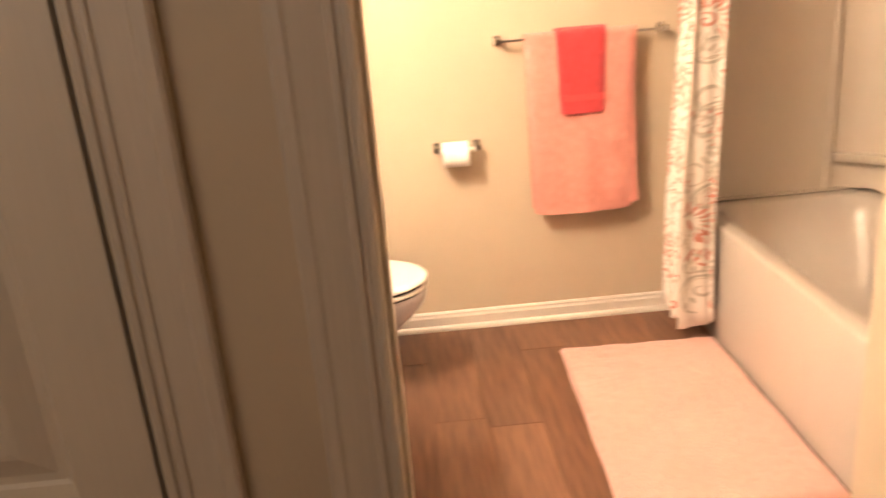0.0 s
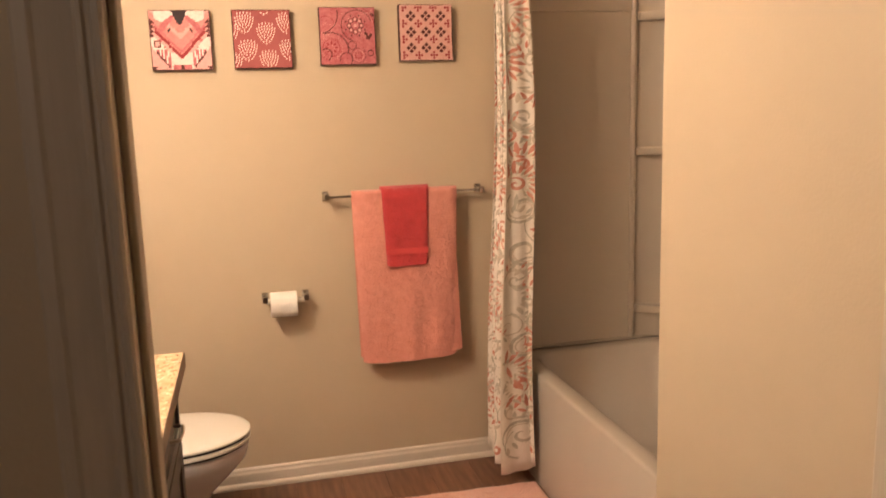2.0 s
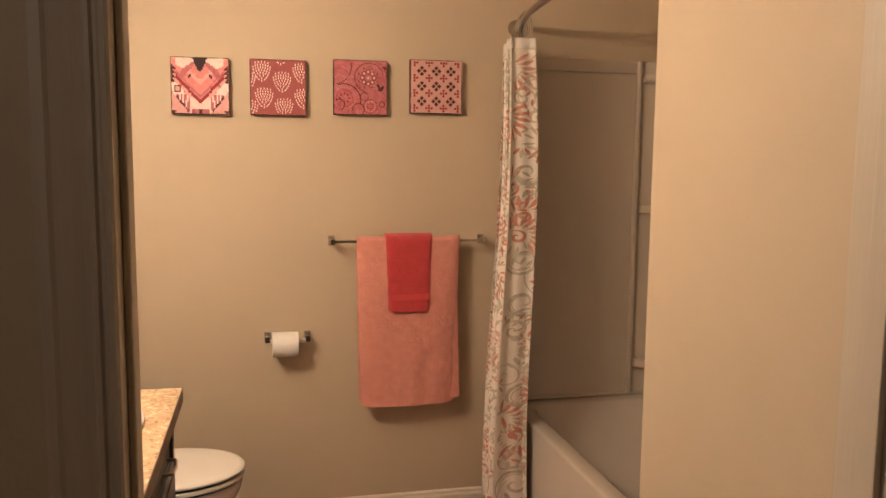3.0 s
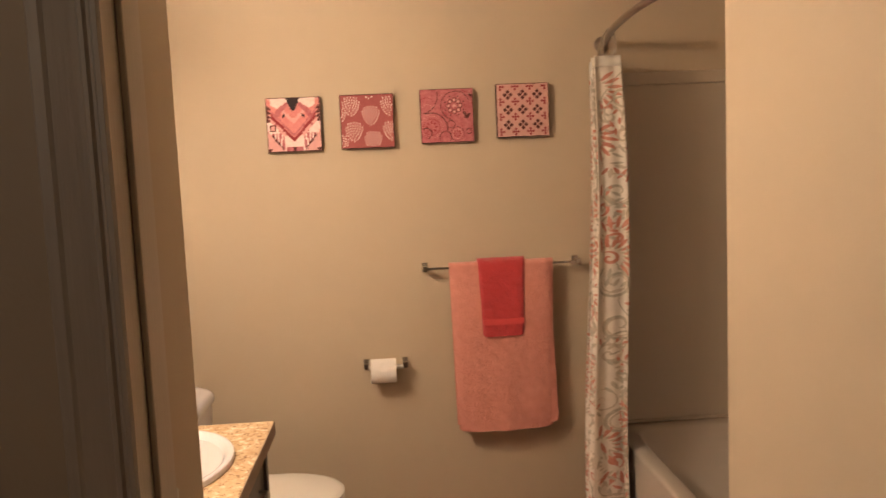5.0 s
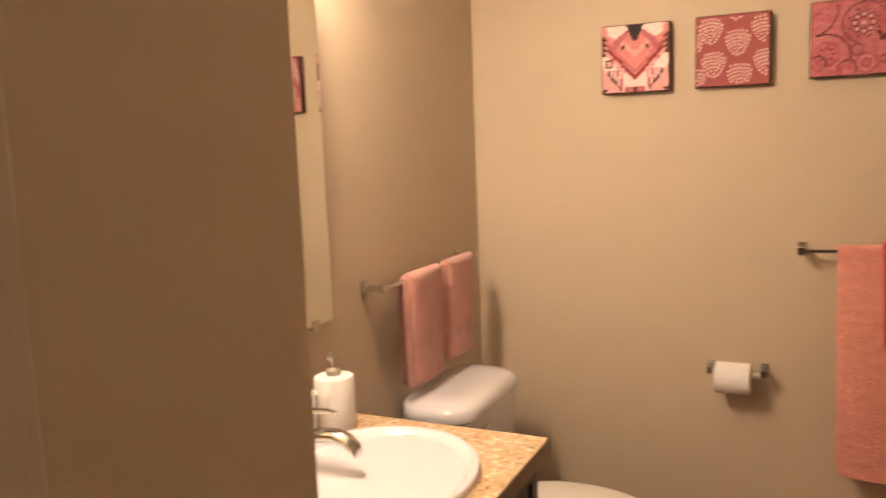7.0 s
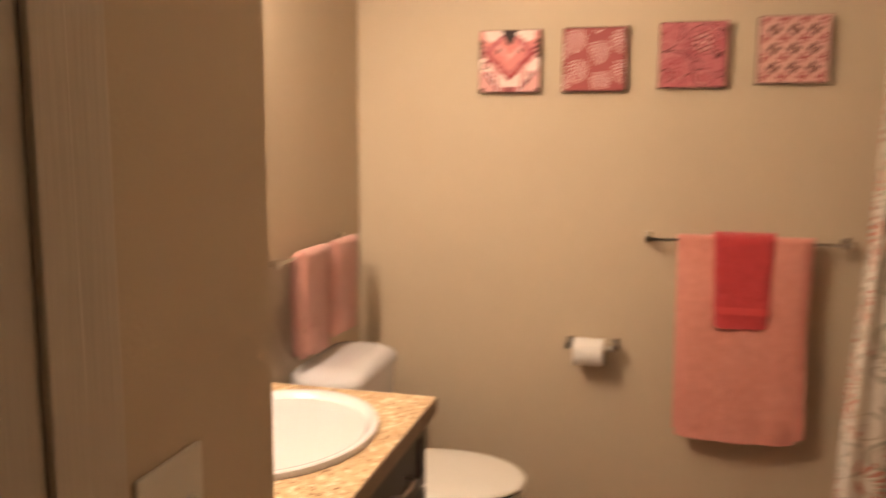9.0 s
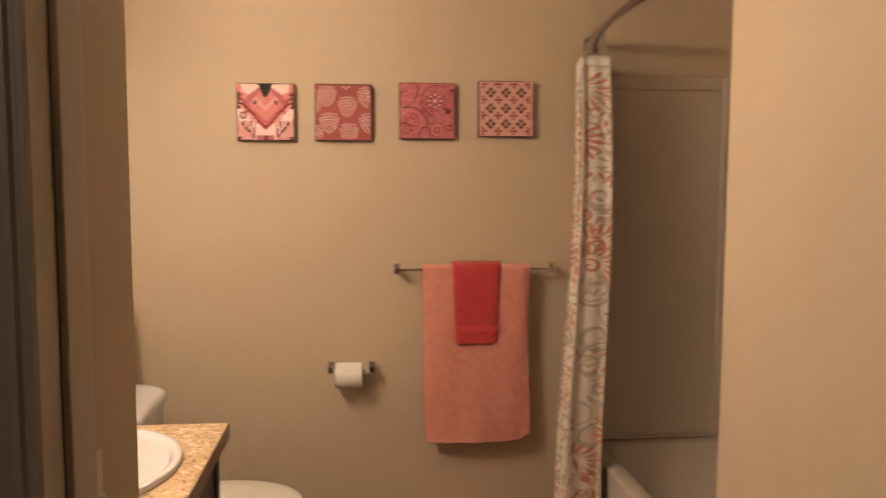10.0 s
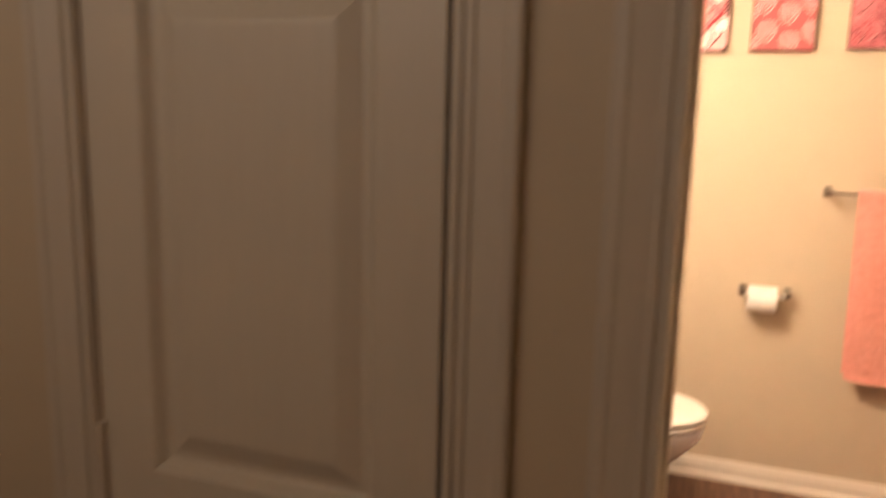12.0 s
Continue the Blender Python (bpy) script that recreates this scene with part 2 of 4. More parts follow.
box(-1.7, -1.65, -3.9, -3.8, 0, TOP, bm=bm)
box(-1.65, -0.65, -3.9, -3.8, 0, 1.70, bm=bm)
box(-1.65, -0.65, -3.9, -3.8, 2.35, TOP, bm=bm)
structure("wall_hall_south", bm, M_WALL, "unseen plain beige hall wall, opening added for a fill lamp", "wall")
structure("ceiling", box(-1.8, 1.8, -3.9, 0.12, TOP, TOP + 0.1), M_CEIL, "plain off-white painted ceiling", "ceiling")
floor = structure("floor", box(-1.8, 1.8, -3.9, 0.12, -0.1, -0.004), M_SUB, "brown wood-look plank floor", "floor")


def baseboard(name, along, face, a, b, side):
    """Board with a stepped cap and a shoe; face is the wall's plane, side the way it faces."""
    p = [(0, 0), (0.025, 0), (0.025, 0.009), (0.022, 0.016), (0.016, 0.021), (0.013, 0.022), (0.013, 0.056), (0.009, 0.066), (0.009, 0.073), (0.004, 0.080), (0, 0.080)]
    prof = [(face + side * d, z) for d, z in p]
    return structure(name, extrude(prof, along, a, b), M_TRIM, "white painted moulded baseboard along the wall", "baseboard")


baseboard("baseboard_north", "x", 0, -1.04, 0.743, -1)
baseboard("baseboard_west", "y", -1.04, -0.94, -0.021, 1)
baseboard("baseboard_switch", "y", -0.458, -2.24, -1.873, 1)
baseboard("baseboard_east", "y", 0.6, -2.24, -1.5, -1)


CASING = [(0, 0), (0, 0.010), (0.003, 0.013), (0.008, 0.013), (0.0105, 0.009), (0.0135, 0.009), (0.016, 0.013), (0.020, 0.013), (0.0225, 0.010), (0.027, 0.0105), (0.050, 0.015), (0.054, 0.018), (0.064, 0.018), (0.067, 0.015), (0.067, 0)]


def casing(name, inner, side, face, out, parent_label):
    """Upright moulded casing: inner edge, the way it widens (side), and the wall face it stands off (out)."""
    prof = [(inner + side * a, face + out * d) for a, d in CASING]
    return structure(name, extrude(prof, "z", 0, 2.07), M_JAMB, parent_label, "door casing")


def head_casing(name, x0, x1, z, face, out):
    prof = [(face + out * d, z + a) for a, d in CASING]
    structure(name, extrude(prof, "x", x0, x1), M_JAMB, "painted moulded casing over the doorway", "door casing")


casing("trim_bath_west", -0.3865, -1, HALL_Y, -1, "painted moulded casing beside the bathroom doorway")
casing("trim_bath_east", 0.503, 1, HALL_Y, -1, "painted moulded casing beside the bathroom doorway")
head_casing("trim_bath_head", -0.461, 0.570, 2.072, HALL_Y, -1)
casing("trim_closet_east", -0.600, 1, HALL_Y, -1, "painted moulded casing beside the closet door")
casing("trim_closet_west", -1.045, -1, HALL_Y, -1, "painted moulded casing beside the closet door")
head_casing("trim_closet_head", -1.112, -0.533, 2.072, HALL_Y, -1)
structure("trim_jamb_west", box(-0.41, -0.391, -2.384, -2.25, 0, 2.035, 0.002), M_JAMB, "painted door jamb of the bathroom doorway", "door jamb")
structure("trim_jamb_east", box(0.50, 0.515, -2.384, -2.25, 0, 2.035, 0.002), M_JAMB, "painted door jamb of the bathroom doorway", "door jamb")
structure("trim_jamb_head", box(-0.41, 0.515, -2.384, -2.25, 2.036, 2.05, 0.002), M_JAMB, "painted head jamb of the bathroom doorway", "door jamb")
structure("trim_stop_west", box(-0.3905, -0.383, -2.335, -2.30, 0, 2.03, 0.002), M_JAMB, "narrow painted door stop on the jamb", "door stop")
structure("trim_stop_east", box(0.489, 0.4995, -2.335, -2.30, 0, 2.03, 0.002), M_JAMB, "narrow painted door stop on the jamb", "door stop")
structure("trim_inside_west", box(-0.4565, -0.4105, -2.264, -2.251, 0, 2.07, 0.002), M_JAMB, "painted casing inside the bathroom doorway", "door casing")
structure("trim_inside_east", box(0.5155, 0.582, -2.264, -2.251, 0, 2.07, 0.002), M_JAMB, "painted casing inside the bathroom doorway", "door casing")


strike = thing("strike_plate", (-0.391, -2.35, 0.95), "small brushed metal strike plate on the door jamb", "strike plate")
bm_plate = box(-0.3908, -0.3893, -2.372, -2.342, 0.922, 0.980, 0.0005, segments=1)
part("plate", bm_plate, M_NICKEL, strike)
# Flat dark piece painted as the shade inside the latch hole.
part("latch_hole", box(-0.3893, -0.3888, -2.364, -2.350, 0.937, 0.965), M_GAP_SHADE, strike)


# ---- doors ----
def panel_door(name, width, columns, label):
    """A moulded panel door, hinge edge at x=0, width along +x, front to -y, built at the origin."""
    d = thing(name, (0, 0, 0), label, "door", "", "structure")
    h, th = 2.03, 0.035
    rails = [(0.012, 0.22), (0.84, 0.985), (1.555, 1.67), (1.93, h)]
    stile = 0.072 if columns == 1 else 0.11
    cw = (width - stile * (columns + 1)) / columns
    bm = bmesh.new()
    for c in range(columns + 1):
        x = c * (cw + stile)
        box(x, x + stile, -th, 0, 0.012, h, bm=bm)
    for c in range(columns):
        x = stile + c * (cw + stile)
        for z0, z1 in rails:
            box(x, x + cw, -th, 0, z0, z1, bm=bm)
    frame_ob = part("door_frame", bm, M_DOOR, d)
    for c in range(columns):
        x0 = stile + c * (cw + stile)
        x1 = x0 + cw
        for (_, z0), (z1, _) in zip(rails, rails[1:]):
            rings = []
            for inset, depth in ((0, 0.0), (0.003, 0.002), (0.010, 0.013), (0.014, 0.0155), (0.022, 0.0155), (0.027, 0.013), (0.046, 0.004), (0.052, 0.003)):
                rings.append([(x0 + inset, -th + depth, z0 + inset), (x1 - inset, -th + depth, z0 + inset), (x1 - inset, -th + depth, z1 - inset), (x0 + inset, -th + depth, z1 - inset)])
            back = [[(x, -0.004, z) for x, _, z in rings[0]]]
            part("door_panel", loft(back + rings), M_DOOR, d)
    return d


def hinge(parent, x, y, z):
    bm = tube([(x, y, z - 0.045), (x, y, z + 0.045)], 0.006, 10)
    tube([(x, y, z + 0.045), (x, y, z + 0.052)], 0.0075, 10, bm)
    tube([(x, y, z - 0.052), (x, y, z - 0.045)], 0.0075, 10, bm)
    part("hinge", bm, M_JAMB, parent, "small painted metal hinge", True)


closet = panel_door("door_1", 0.432, 1, "closed narrow moulded closet door in taupe-white paint")
for z in (0.3, 0.985, 1.78):
    hinge(closet, -0.002, -0.040, z)
closet.matrix_basis = pose(-1.0425, -2.345, 0)
structure("trim_closet_jamb_west", box(-1.055, -1.0435, -2.384, -2.27, 0, 2.035), M_JAMB, "painted closet door jamb", "door jamb")
structure("trim_closet_jamb_east", box(-0.6035, -0.59, -2.384, -2.27, 0, 2.035), M_JAMB, "painted closet door jamb", "door jamb")
structure("trim_closet_jamb_head", box(-1.055, -0.59, -2.384, -2.27, 2.036, 2.05), M_JAMB, "painted closet head jamb", "door jamb")

bath_door = panel_door("door_2", 0.87, 2, "open moulded six-panel bathroom door swung into the hall")
bm = lathe([(0.026, 0), (0.026, 0.004), (0.010, 0.010), (0.010, 0.035), (0.024, 0.045), (0.028, 0.058), (0.020, 0.068), (0.0, 0.070)], (0, 0, 0), 24)
bmesh.ops.rotate(bm, verts=bm.verts, matrix=Matrix.Rotation(radians(90), 3, "X"))
bmesh.ops.translate(bm, verts=bm.verts, vec=(0.80, -0.035, 0.95))
part("door_knob", bm, M_NICKEL, bath_door, "round brushed nickel knob", True)
for z in (0.3, 1.02, 1.78):
    hinge(bath_door, -0.002, 0.006, z)
bath_door.matrix_basis = pose(0.60, -2.41, 0.004, 0, 0, -82)


# ---- tub and surround ----
def rounded(x0, x1, y0, y1, z, r, n=6):
    pts = []
    for cx, cy, a0 in ((x1 - r, y1 - r, 0), (x0 + r, y1 - r, 90), (x0 + r, y0 + r, 180), (x1 - r, y0 + r, 270)):
        for k in range(n + 1):
            a = radians(a0 + 90 * k / n)
            pts.append((cx + r * math.cos(a), cy + r * math.sin(a), z))
    return pts


tub = thing("bathtub", (1.1, -0.75, 0), "white acrylic alcove bathtub with a plain apron", "bathtub")
X0, X1, Y0, Y1, ZT = 0.745, 1.478, -1.498, -0.002, 0.452
bm = loft([rounded(X0, X1, Y0, Y1, 0.0, 0.006), rounded(X0, X1, Y0, Y1, ZT - 0.012, 0.006), rounded(X0 + 0.004, X1 - 0.004, Y0 + 0.004, Y1 - 0.004, ZT - 0.004, 0.006),
           rounded(X0 + 0.012, X1 - 0.008, Y0 + 0.008, Y1 - 0.008, ZT, 0.008), rounded(X0 + 0.062, X1 - 0.05, Y0 + 0.07, Y1 - 0.07, ZT, 0.09),
           rounded(X0 + 0.072, X1 - 0.058, Y0 + 0.08, Y1 - 0.08, ZT - 0.008, 0.10), rounded(X0 + 0.085, X1 - 0.07, Y0 + 0.10, Y1 - 0.10, ZT - 0.06, 0.12),
           rounded(X0 + 0.12, X1 - 0.10, Y0 + 0.16, Y1 - 0.22, 0.14, 0.13), rounded(X0 + 0.16, X1 - 0.14, Y0 + 0.22, Y1 - 0.30, 0.09, 0.12)])
part("basin", bm, M_ACRYL, tub, "", True)
part("drain", lathe([(0.03, 0), (0.03, 0.004), (0.02, 0.006), (0.0, 0.006)], (1.1, -1.15, 0.09), 24), M_CHROME, tub, "", True)

surround = thing("tub_surround", (1.1, -0.02, 0.455), "glossy off-white moulded tub surround panels above the tub", "tub surround")
ZB, ZS = 0.466, 1.885
part("end_panel", box(0.765, 1.279, -0.014, -0.001, ZB, ZS - 0.0505, 0.002), M_SURR, surround)
part("top_band", box(0.765, 1.279, -0.020, -0.001, ZS - 0.050, ZS, 0.004), M_SURR, surround)
part("corner_trim", tube([(1.292, -0.012, ZB), (1.292, -0.012, ZS)], 0.013, 14), M_SURR, surround, "rounded vertical corner trim", True)
bm = loft([[(1.305, -0.004, z), (1.36, -0.02, z), (1.42, -0.05, z), (1.455, -0.10, z), (1.470, -0.17, z), (1.478, -0.17, z), (1.478, -0.001, z), (1.305, -0.001, z)] for z in (ZB, ZS)])
part("corner_column", bm, M_SURR, surround, "", True)
for z in (0.61, 1.284, 1.83):
    bm = loft([[(1.305, -0.004, a), (1.305, -0.03 - d, a), (1.36, -0.075 - d, a), (1.42, -0.13 - d, a), (1.445, -0.17, a), (1.478, -0.172, a), (1.478, -0.002, a)] for a, d in ((z - 0.032, 0.0), (z - 0.022, 0.012), (z, 0.014))])
    part("shelf", bm, M_SURR, surround, "small moulded corner shelf", True)
part("back_panel", box(1.464, 1.478, -1.33, -0.175, ZB, ZS, 0.003), M_SURR, surround)
part("near_panel", box(0.73, 1.478, -1.498, -1.486, ZB, ZS, 0.003), M_SURR, surround)
part("bottom_ledge", box(0.765, 1.478, -0.018, -0.001, 0.4525, ZB - 0.0005, 0.004), M_SURR, surround)


# ---- shower rod and curtain ----
def rod_at(s):
    """Bowed rod from the far wall to the tub's near wall, s from 0 to 1."""
    return Vector((0.750 - 0.092 * math.sin(math.pi * s) ** 0.9 if 0 < s < 1 else 0.750, -0.01 - 1.48 * s, 2.0))


rod = thing("shower_rod", (0.745, -0.01, 2.0), "bowed dark metal shower curtain rod over the tub", "curtain rod")
part("pole", tube([rod_at(k / 40) for k in range(41)], 0.0125, 14), M_ROD, rod, "", True)
for y, d in ((-0.001, -1), (-1.499, 1)):
    bm = lathe([(0.032, 0), (0.032, 0.006), (0.026, 0.012), (0.018, 0.03), (0.0, 0.03)], (0, 0, 0), 24)
    bmesh.ops.rotate(bm, verts=bm.verts, matrix=Matrix.Rotation(radians(90 * -d), 3, "X"))
    bmesh.ops.translate(bm, verts=bm.verts, vec=(0.745, y, 2.0))
    part("flange", bm, M_ROD, rod, "", True)


def cloth_point(u, z):
    """Gathered cloth: a folded line pushed together, widening towards the hem."""
    f = (1.93 - z) / 1.83
    amp = 0.049 + 0.030 * f + 0.006 * math.sin(u * 17)
    x = 0.728 + amp * math.sin(u * 4.75 * 2 * math.pi - 0.12 + 0.12 * math.sin(f * 2.5)) + 0.010 * math.sin(u * 31 + f * 3) * f
    x += -0.024 * f + 0.014 * math.sin(f * 5.5) - 0.056 * u
    x = min(x, 0.737 + 0.25 * max(0.0, z - 0.44))
    y = -0.045 - (0.28 + 0.06 * f) * u + 0.009 * math.sin(u * 40 + f * 2) + 0.004 * math.sin(u * 150 + 3 * f)
    return Vector((x, y, z))


def curtain_mesh(z0, z1, rows, lift=0.0):
    me_bm = bmesh.new()
    cols = 180
    grid = []
    for r in range(rows + 1):
        z = z0 + (z1 - z0) * r / rows
        grid.append([me_bm.verts.new(cloth_point(c / cols, z + lift * (0.012 * math.sin(c / cols * 25) if r == 0 else 0))) for c in range(cols + 1)])
    for a, b in zip(grid, grid[1:]):
        for i in range(cols):
            me_bm.faces.new((a[i], a[i + 1], b[i + 1], b[i]))
    return me_bm


CLOTH_WIDE = 1.15


def ribbon(bm, pts, widths):
    """A printed stroke along points (metres across the cloth, height), laid on both sides of it."""
    rows = {1: [], -1: []}
    n = len(pts)
    for i, (p, z) in enumerate(pts):
        a, b = pts[max(i - 1, 0)], pts[min(i + 1, n - 1)]
        dx, dz = b[0] - a[0], b[1] - a[1]
        ln = math.hypot(dx, dz) or 1
        px, pz = -dz / ln * widths[i], dx / ln * widths[i]
        for sgn in rows:
            pair = []
            for k in (-1, 1):
                u, zz = (p + px * k) / CLOTH_WIDE, z + pz * k
                c = cloth_point(u, zz)
                nrm = (cloth_point(u + 0.002, zz) - cloth_point(u - 0.002, zz)).cross(cloth_point(u, zz + 0.004) - cloth_point(u, zz - 0.004)).normalized()
                pair.append(bm.verts.new(c + nrm * 0.0022 * sgn))
            rows[sgn].append(pair)
    for sgn, line in rows.items():
        for a, b in zip(line, line[1:]):
            bm.faces.new((a[0], a[1], b[1], b[0]))


def floral_strokes():
    rnd_ = random.Random(21)
    inks = {"grey": bmesh.new(), "taupe": bmesh.new(), "coral": bmesh.new()}

    def ok(pts):
        return all(0.01 < p < CLOTH_WIDE - 0.01 and 0.125 < z < 1.868 for p, z in pts)

    def spiral(cx, cz, r, turn, hand, ink, wide, loops=1.35):
        pts = []
        for k in range(22):
            t = k / 21
            a = turn + hand * t * loops * 2 * math.pi
            rr = r * (1 - 0.86 * t)
            pts.append((cx + rr * math.cos(a), cz + rr * math.sin(a)))
        if ok(pts):
            ribbon(inks[ink], pts, [wide * (0.35 + 1.2 * math.sin(math.pi * (k / 21) ** 0.8)) for k in range(22)])

    def petal(cx, cz, a, r0, r1, wide, ink):
        pts = [(cx + (r0 + (r1 - r0) * k / 6) * math.cos(a + 0.12 * k / 6), cz + (r0 + (r1 - r0) * k / 6) * math.sin(a + 0.12 * k / 6)) for k in range(7)]
        if ok(pts):
            ribbon(inks[ink], pts, [wide * math.sin(math.pi * (0.06 + 0.88 * k / 6)) for k in range(7)])

    def stem(x, z, a, ln, bend, ink, wide):
        pts = []
        for k in range(12):
            pts.append((x, z))
            a += bend / 12
            x, z = x + ln / 12 * math.cos(a), z + ln / 12 * math.sin(a)
        if ok(pts):
            ribbon(inks[ink], pts, [wide * (1.1 - 0.8 * k / 11) for k in range(12)])

    for row in range(21):
        for col in range(13):
            x = 0.05 + col * 0.088 + (0.044 if row % 2 else 0) + rnd_.uniform(-0.016, 0.016)
            z = 0.15 + row * 0.086 + rnd_.uniform(-0.016, 0.016)
            kind = (row * 3 + col * 2 + rnd_.randint(0, 1)) % 5
            a = rnd_.uniform(0, 6.28)
            turn = rnd_.choice((-1, 1))
            if kind in (0, 3):
                spiral(x, z, 0.066, a, turn, "grey", 0.0036)
                spiral(x, z, 0.050, a + 0.3, turn, "taupe", 0.0016)
                for k in range(5):
                    petal(x, z, a + 2 + 0.30 * k, 0.064, 0.094, 0.0055, "taupe" if k % 2 else "grey")
            elif kind == 1:
                spiral(x, z, 0.026, a, turn, "coral", 0.0036, 1.2)
                for k in range(9):
                    petal(x, z, a + 0.36 * k, 0.040, 0.088, 0.0065, "coral")
                    petal(x, z, a + 0.36 * k + 0.18, 0.034, 0.052, 0.0035, "taupe")
                for k in range(3):
                    petal(x, z, a + 3.6 + 0.5 * k, 0.036, 0.075, 0.005, "grey")
            elif kind == 2:
                stem(x - 0.06, z - 0.04, a, 0.20, turn * 2.6, "grey", 0.0040)
                stem(x + 0.02, z + 0.03, a + 2, 0.13, turn * -3.0, "taupe", 0.0030)
                for k in range(4):
                    petal(x, z, a + 0.7 * k, 0.010, 0.045, 0.0065, "coral" if k % 2 else "taupe")
            else:
                spiral(x, z, 0.044, a, -turn, "taupe", 0.0036)
                for k in range(6):
                    petal(x, z, a + 0.45 * k, 0.046, 0.072, 0.0055, "coral" if k % 3 else "grey")
                stem(x, z, a + 3, 0.15, turn * 2.4, "grey", 0.0030)
    return inks


curtain = thing("shower_curtain", (0.70, -0.14, 0.1), "white shower curtain with coral and grey floral scrolls, gathered open", "shower curtain")
cloth = part("curtain_cloth", curtain_mesh(0.095, 1.878, 44, 1.0), M_CURTAIN, curtain, "", True)
cloth.modifiers.new("thick", "SOLIDIFY").thickness = 0.0015
head = part("heading", curtain_mesh(1.879, 1.916, 2), M_CURTAIN_TOP, curtain, "plain white stitched heading", True)
head.modifiers.new("thick", "SOLIDIFY").thickness = 0.0025
for ink, stroke_bm in floral_strokes().items():
    ob = part("floral_print", stroke_bm, M_INKS[ink], curtain, ink + " printed floral scrolls")
    ob["kind"] = "stuff"
for k in range(6):
    p = rod_at(0.03 + 0.030 * k)
    ringpts = [Vector((p.x + 0.024 * math.cos(a), p.y + 0.004 * math.sin(2 * a), p.z - 0.040 + 0.056 * math.sin(a))) for a in (2 * math.pi * j / 20 for j in range(21))]
    part("curtain_ring", tube(ringpts, 0.0030, 8), M_CHROME, curtain, "thin metal hook ring", True)


# ---- towel bars and paper holder ----
def mount(bm, x, y, z, n, reach, s=0.0125):
    """Square stepped post on a wall; n is the wall's outward axis."""
    def b(a0, a1, h, top):
        if n == "-y":
            box(x - h, x + h, y - a1, y - a0, z - h - top, z + h + top, 0.002, bm)
        else:
            box(x + a0, x + a1, y - h, y + h, z - h - top, z + h + top, 0.002, bm)
    b(0, 0.008, s, 0.006)
    b(0.008, 0.016, s * 0.8, 0.003)
    b(0.016, reach, s * 0.62, 0.0)
    b(reach - 0.006, reach + 0.010, s * 0.8, 0.002)


def towel_bar(name, a, b, n, reach, label):
    t = thing(name, a, label, "towel bar")
    for p in (a, b):
        bm = bmesh.new()
        mount(bm, *p, n, reach)
        part("post", bm, M_CHROME, t)
    off = Vector((0, -reach, 0)) if n == "-y" else Vector((reach, 0, 0))
    va, vb = Vector(a) + off, Vector(b) + off
    if n == "-y":
        bar = box(va.x, vb.x, va.y - 0.005, va.y + 0.005, va.z - 0.005, va.z + 0.005, 0.0015)
    else:
        bar = box(va.x - 0.005, va.x + 0.005, va.y, vb.y, va.z - 0.005, va.z + 0.005, 0.0015)
    part("bar", bar, M_CHROME, t)
    return t


towel_bar("towel_bar", (0.0, -0.001, 1.147), (0.61, -0.001, 1.147), "-y", 0.062, "chrome square towel bar above the tub-side wall")
towel_bar("towel_bar", (-1.039, -0.802, 1.128), (-1.039, -0.200, 1.128), "+x", 0.062, "chrome square towel bar above the toilet tank")


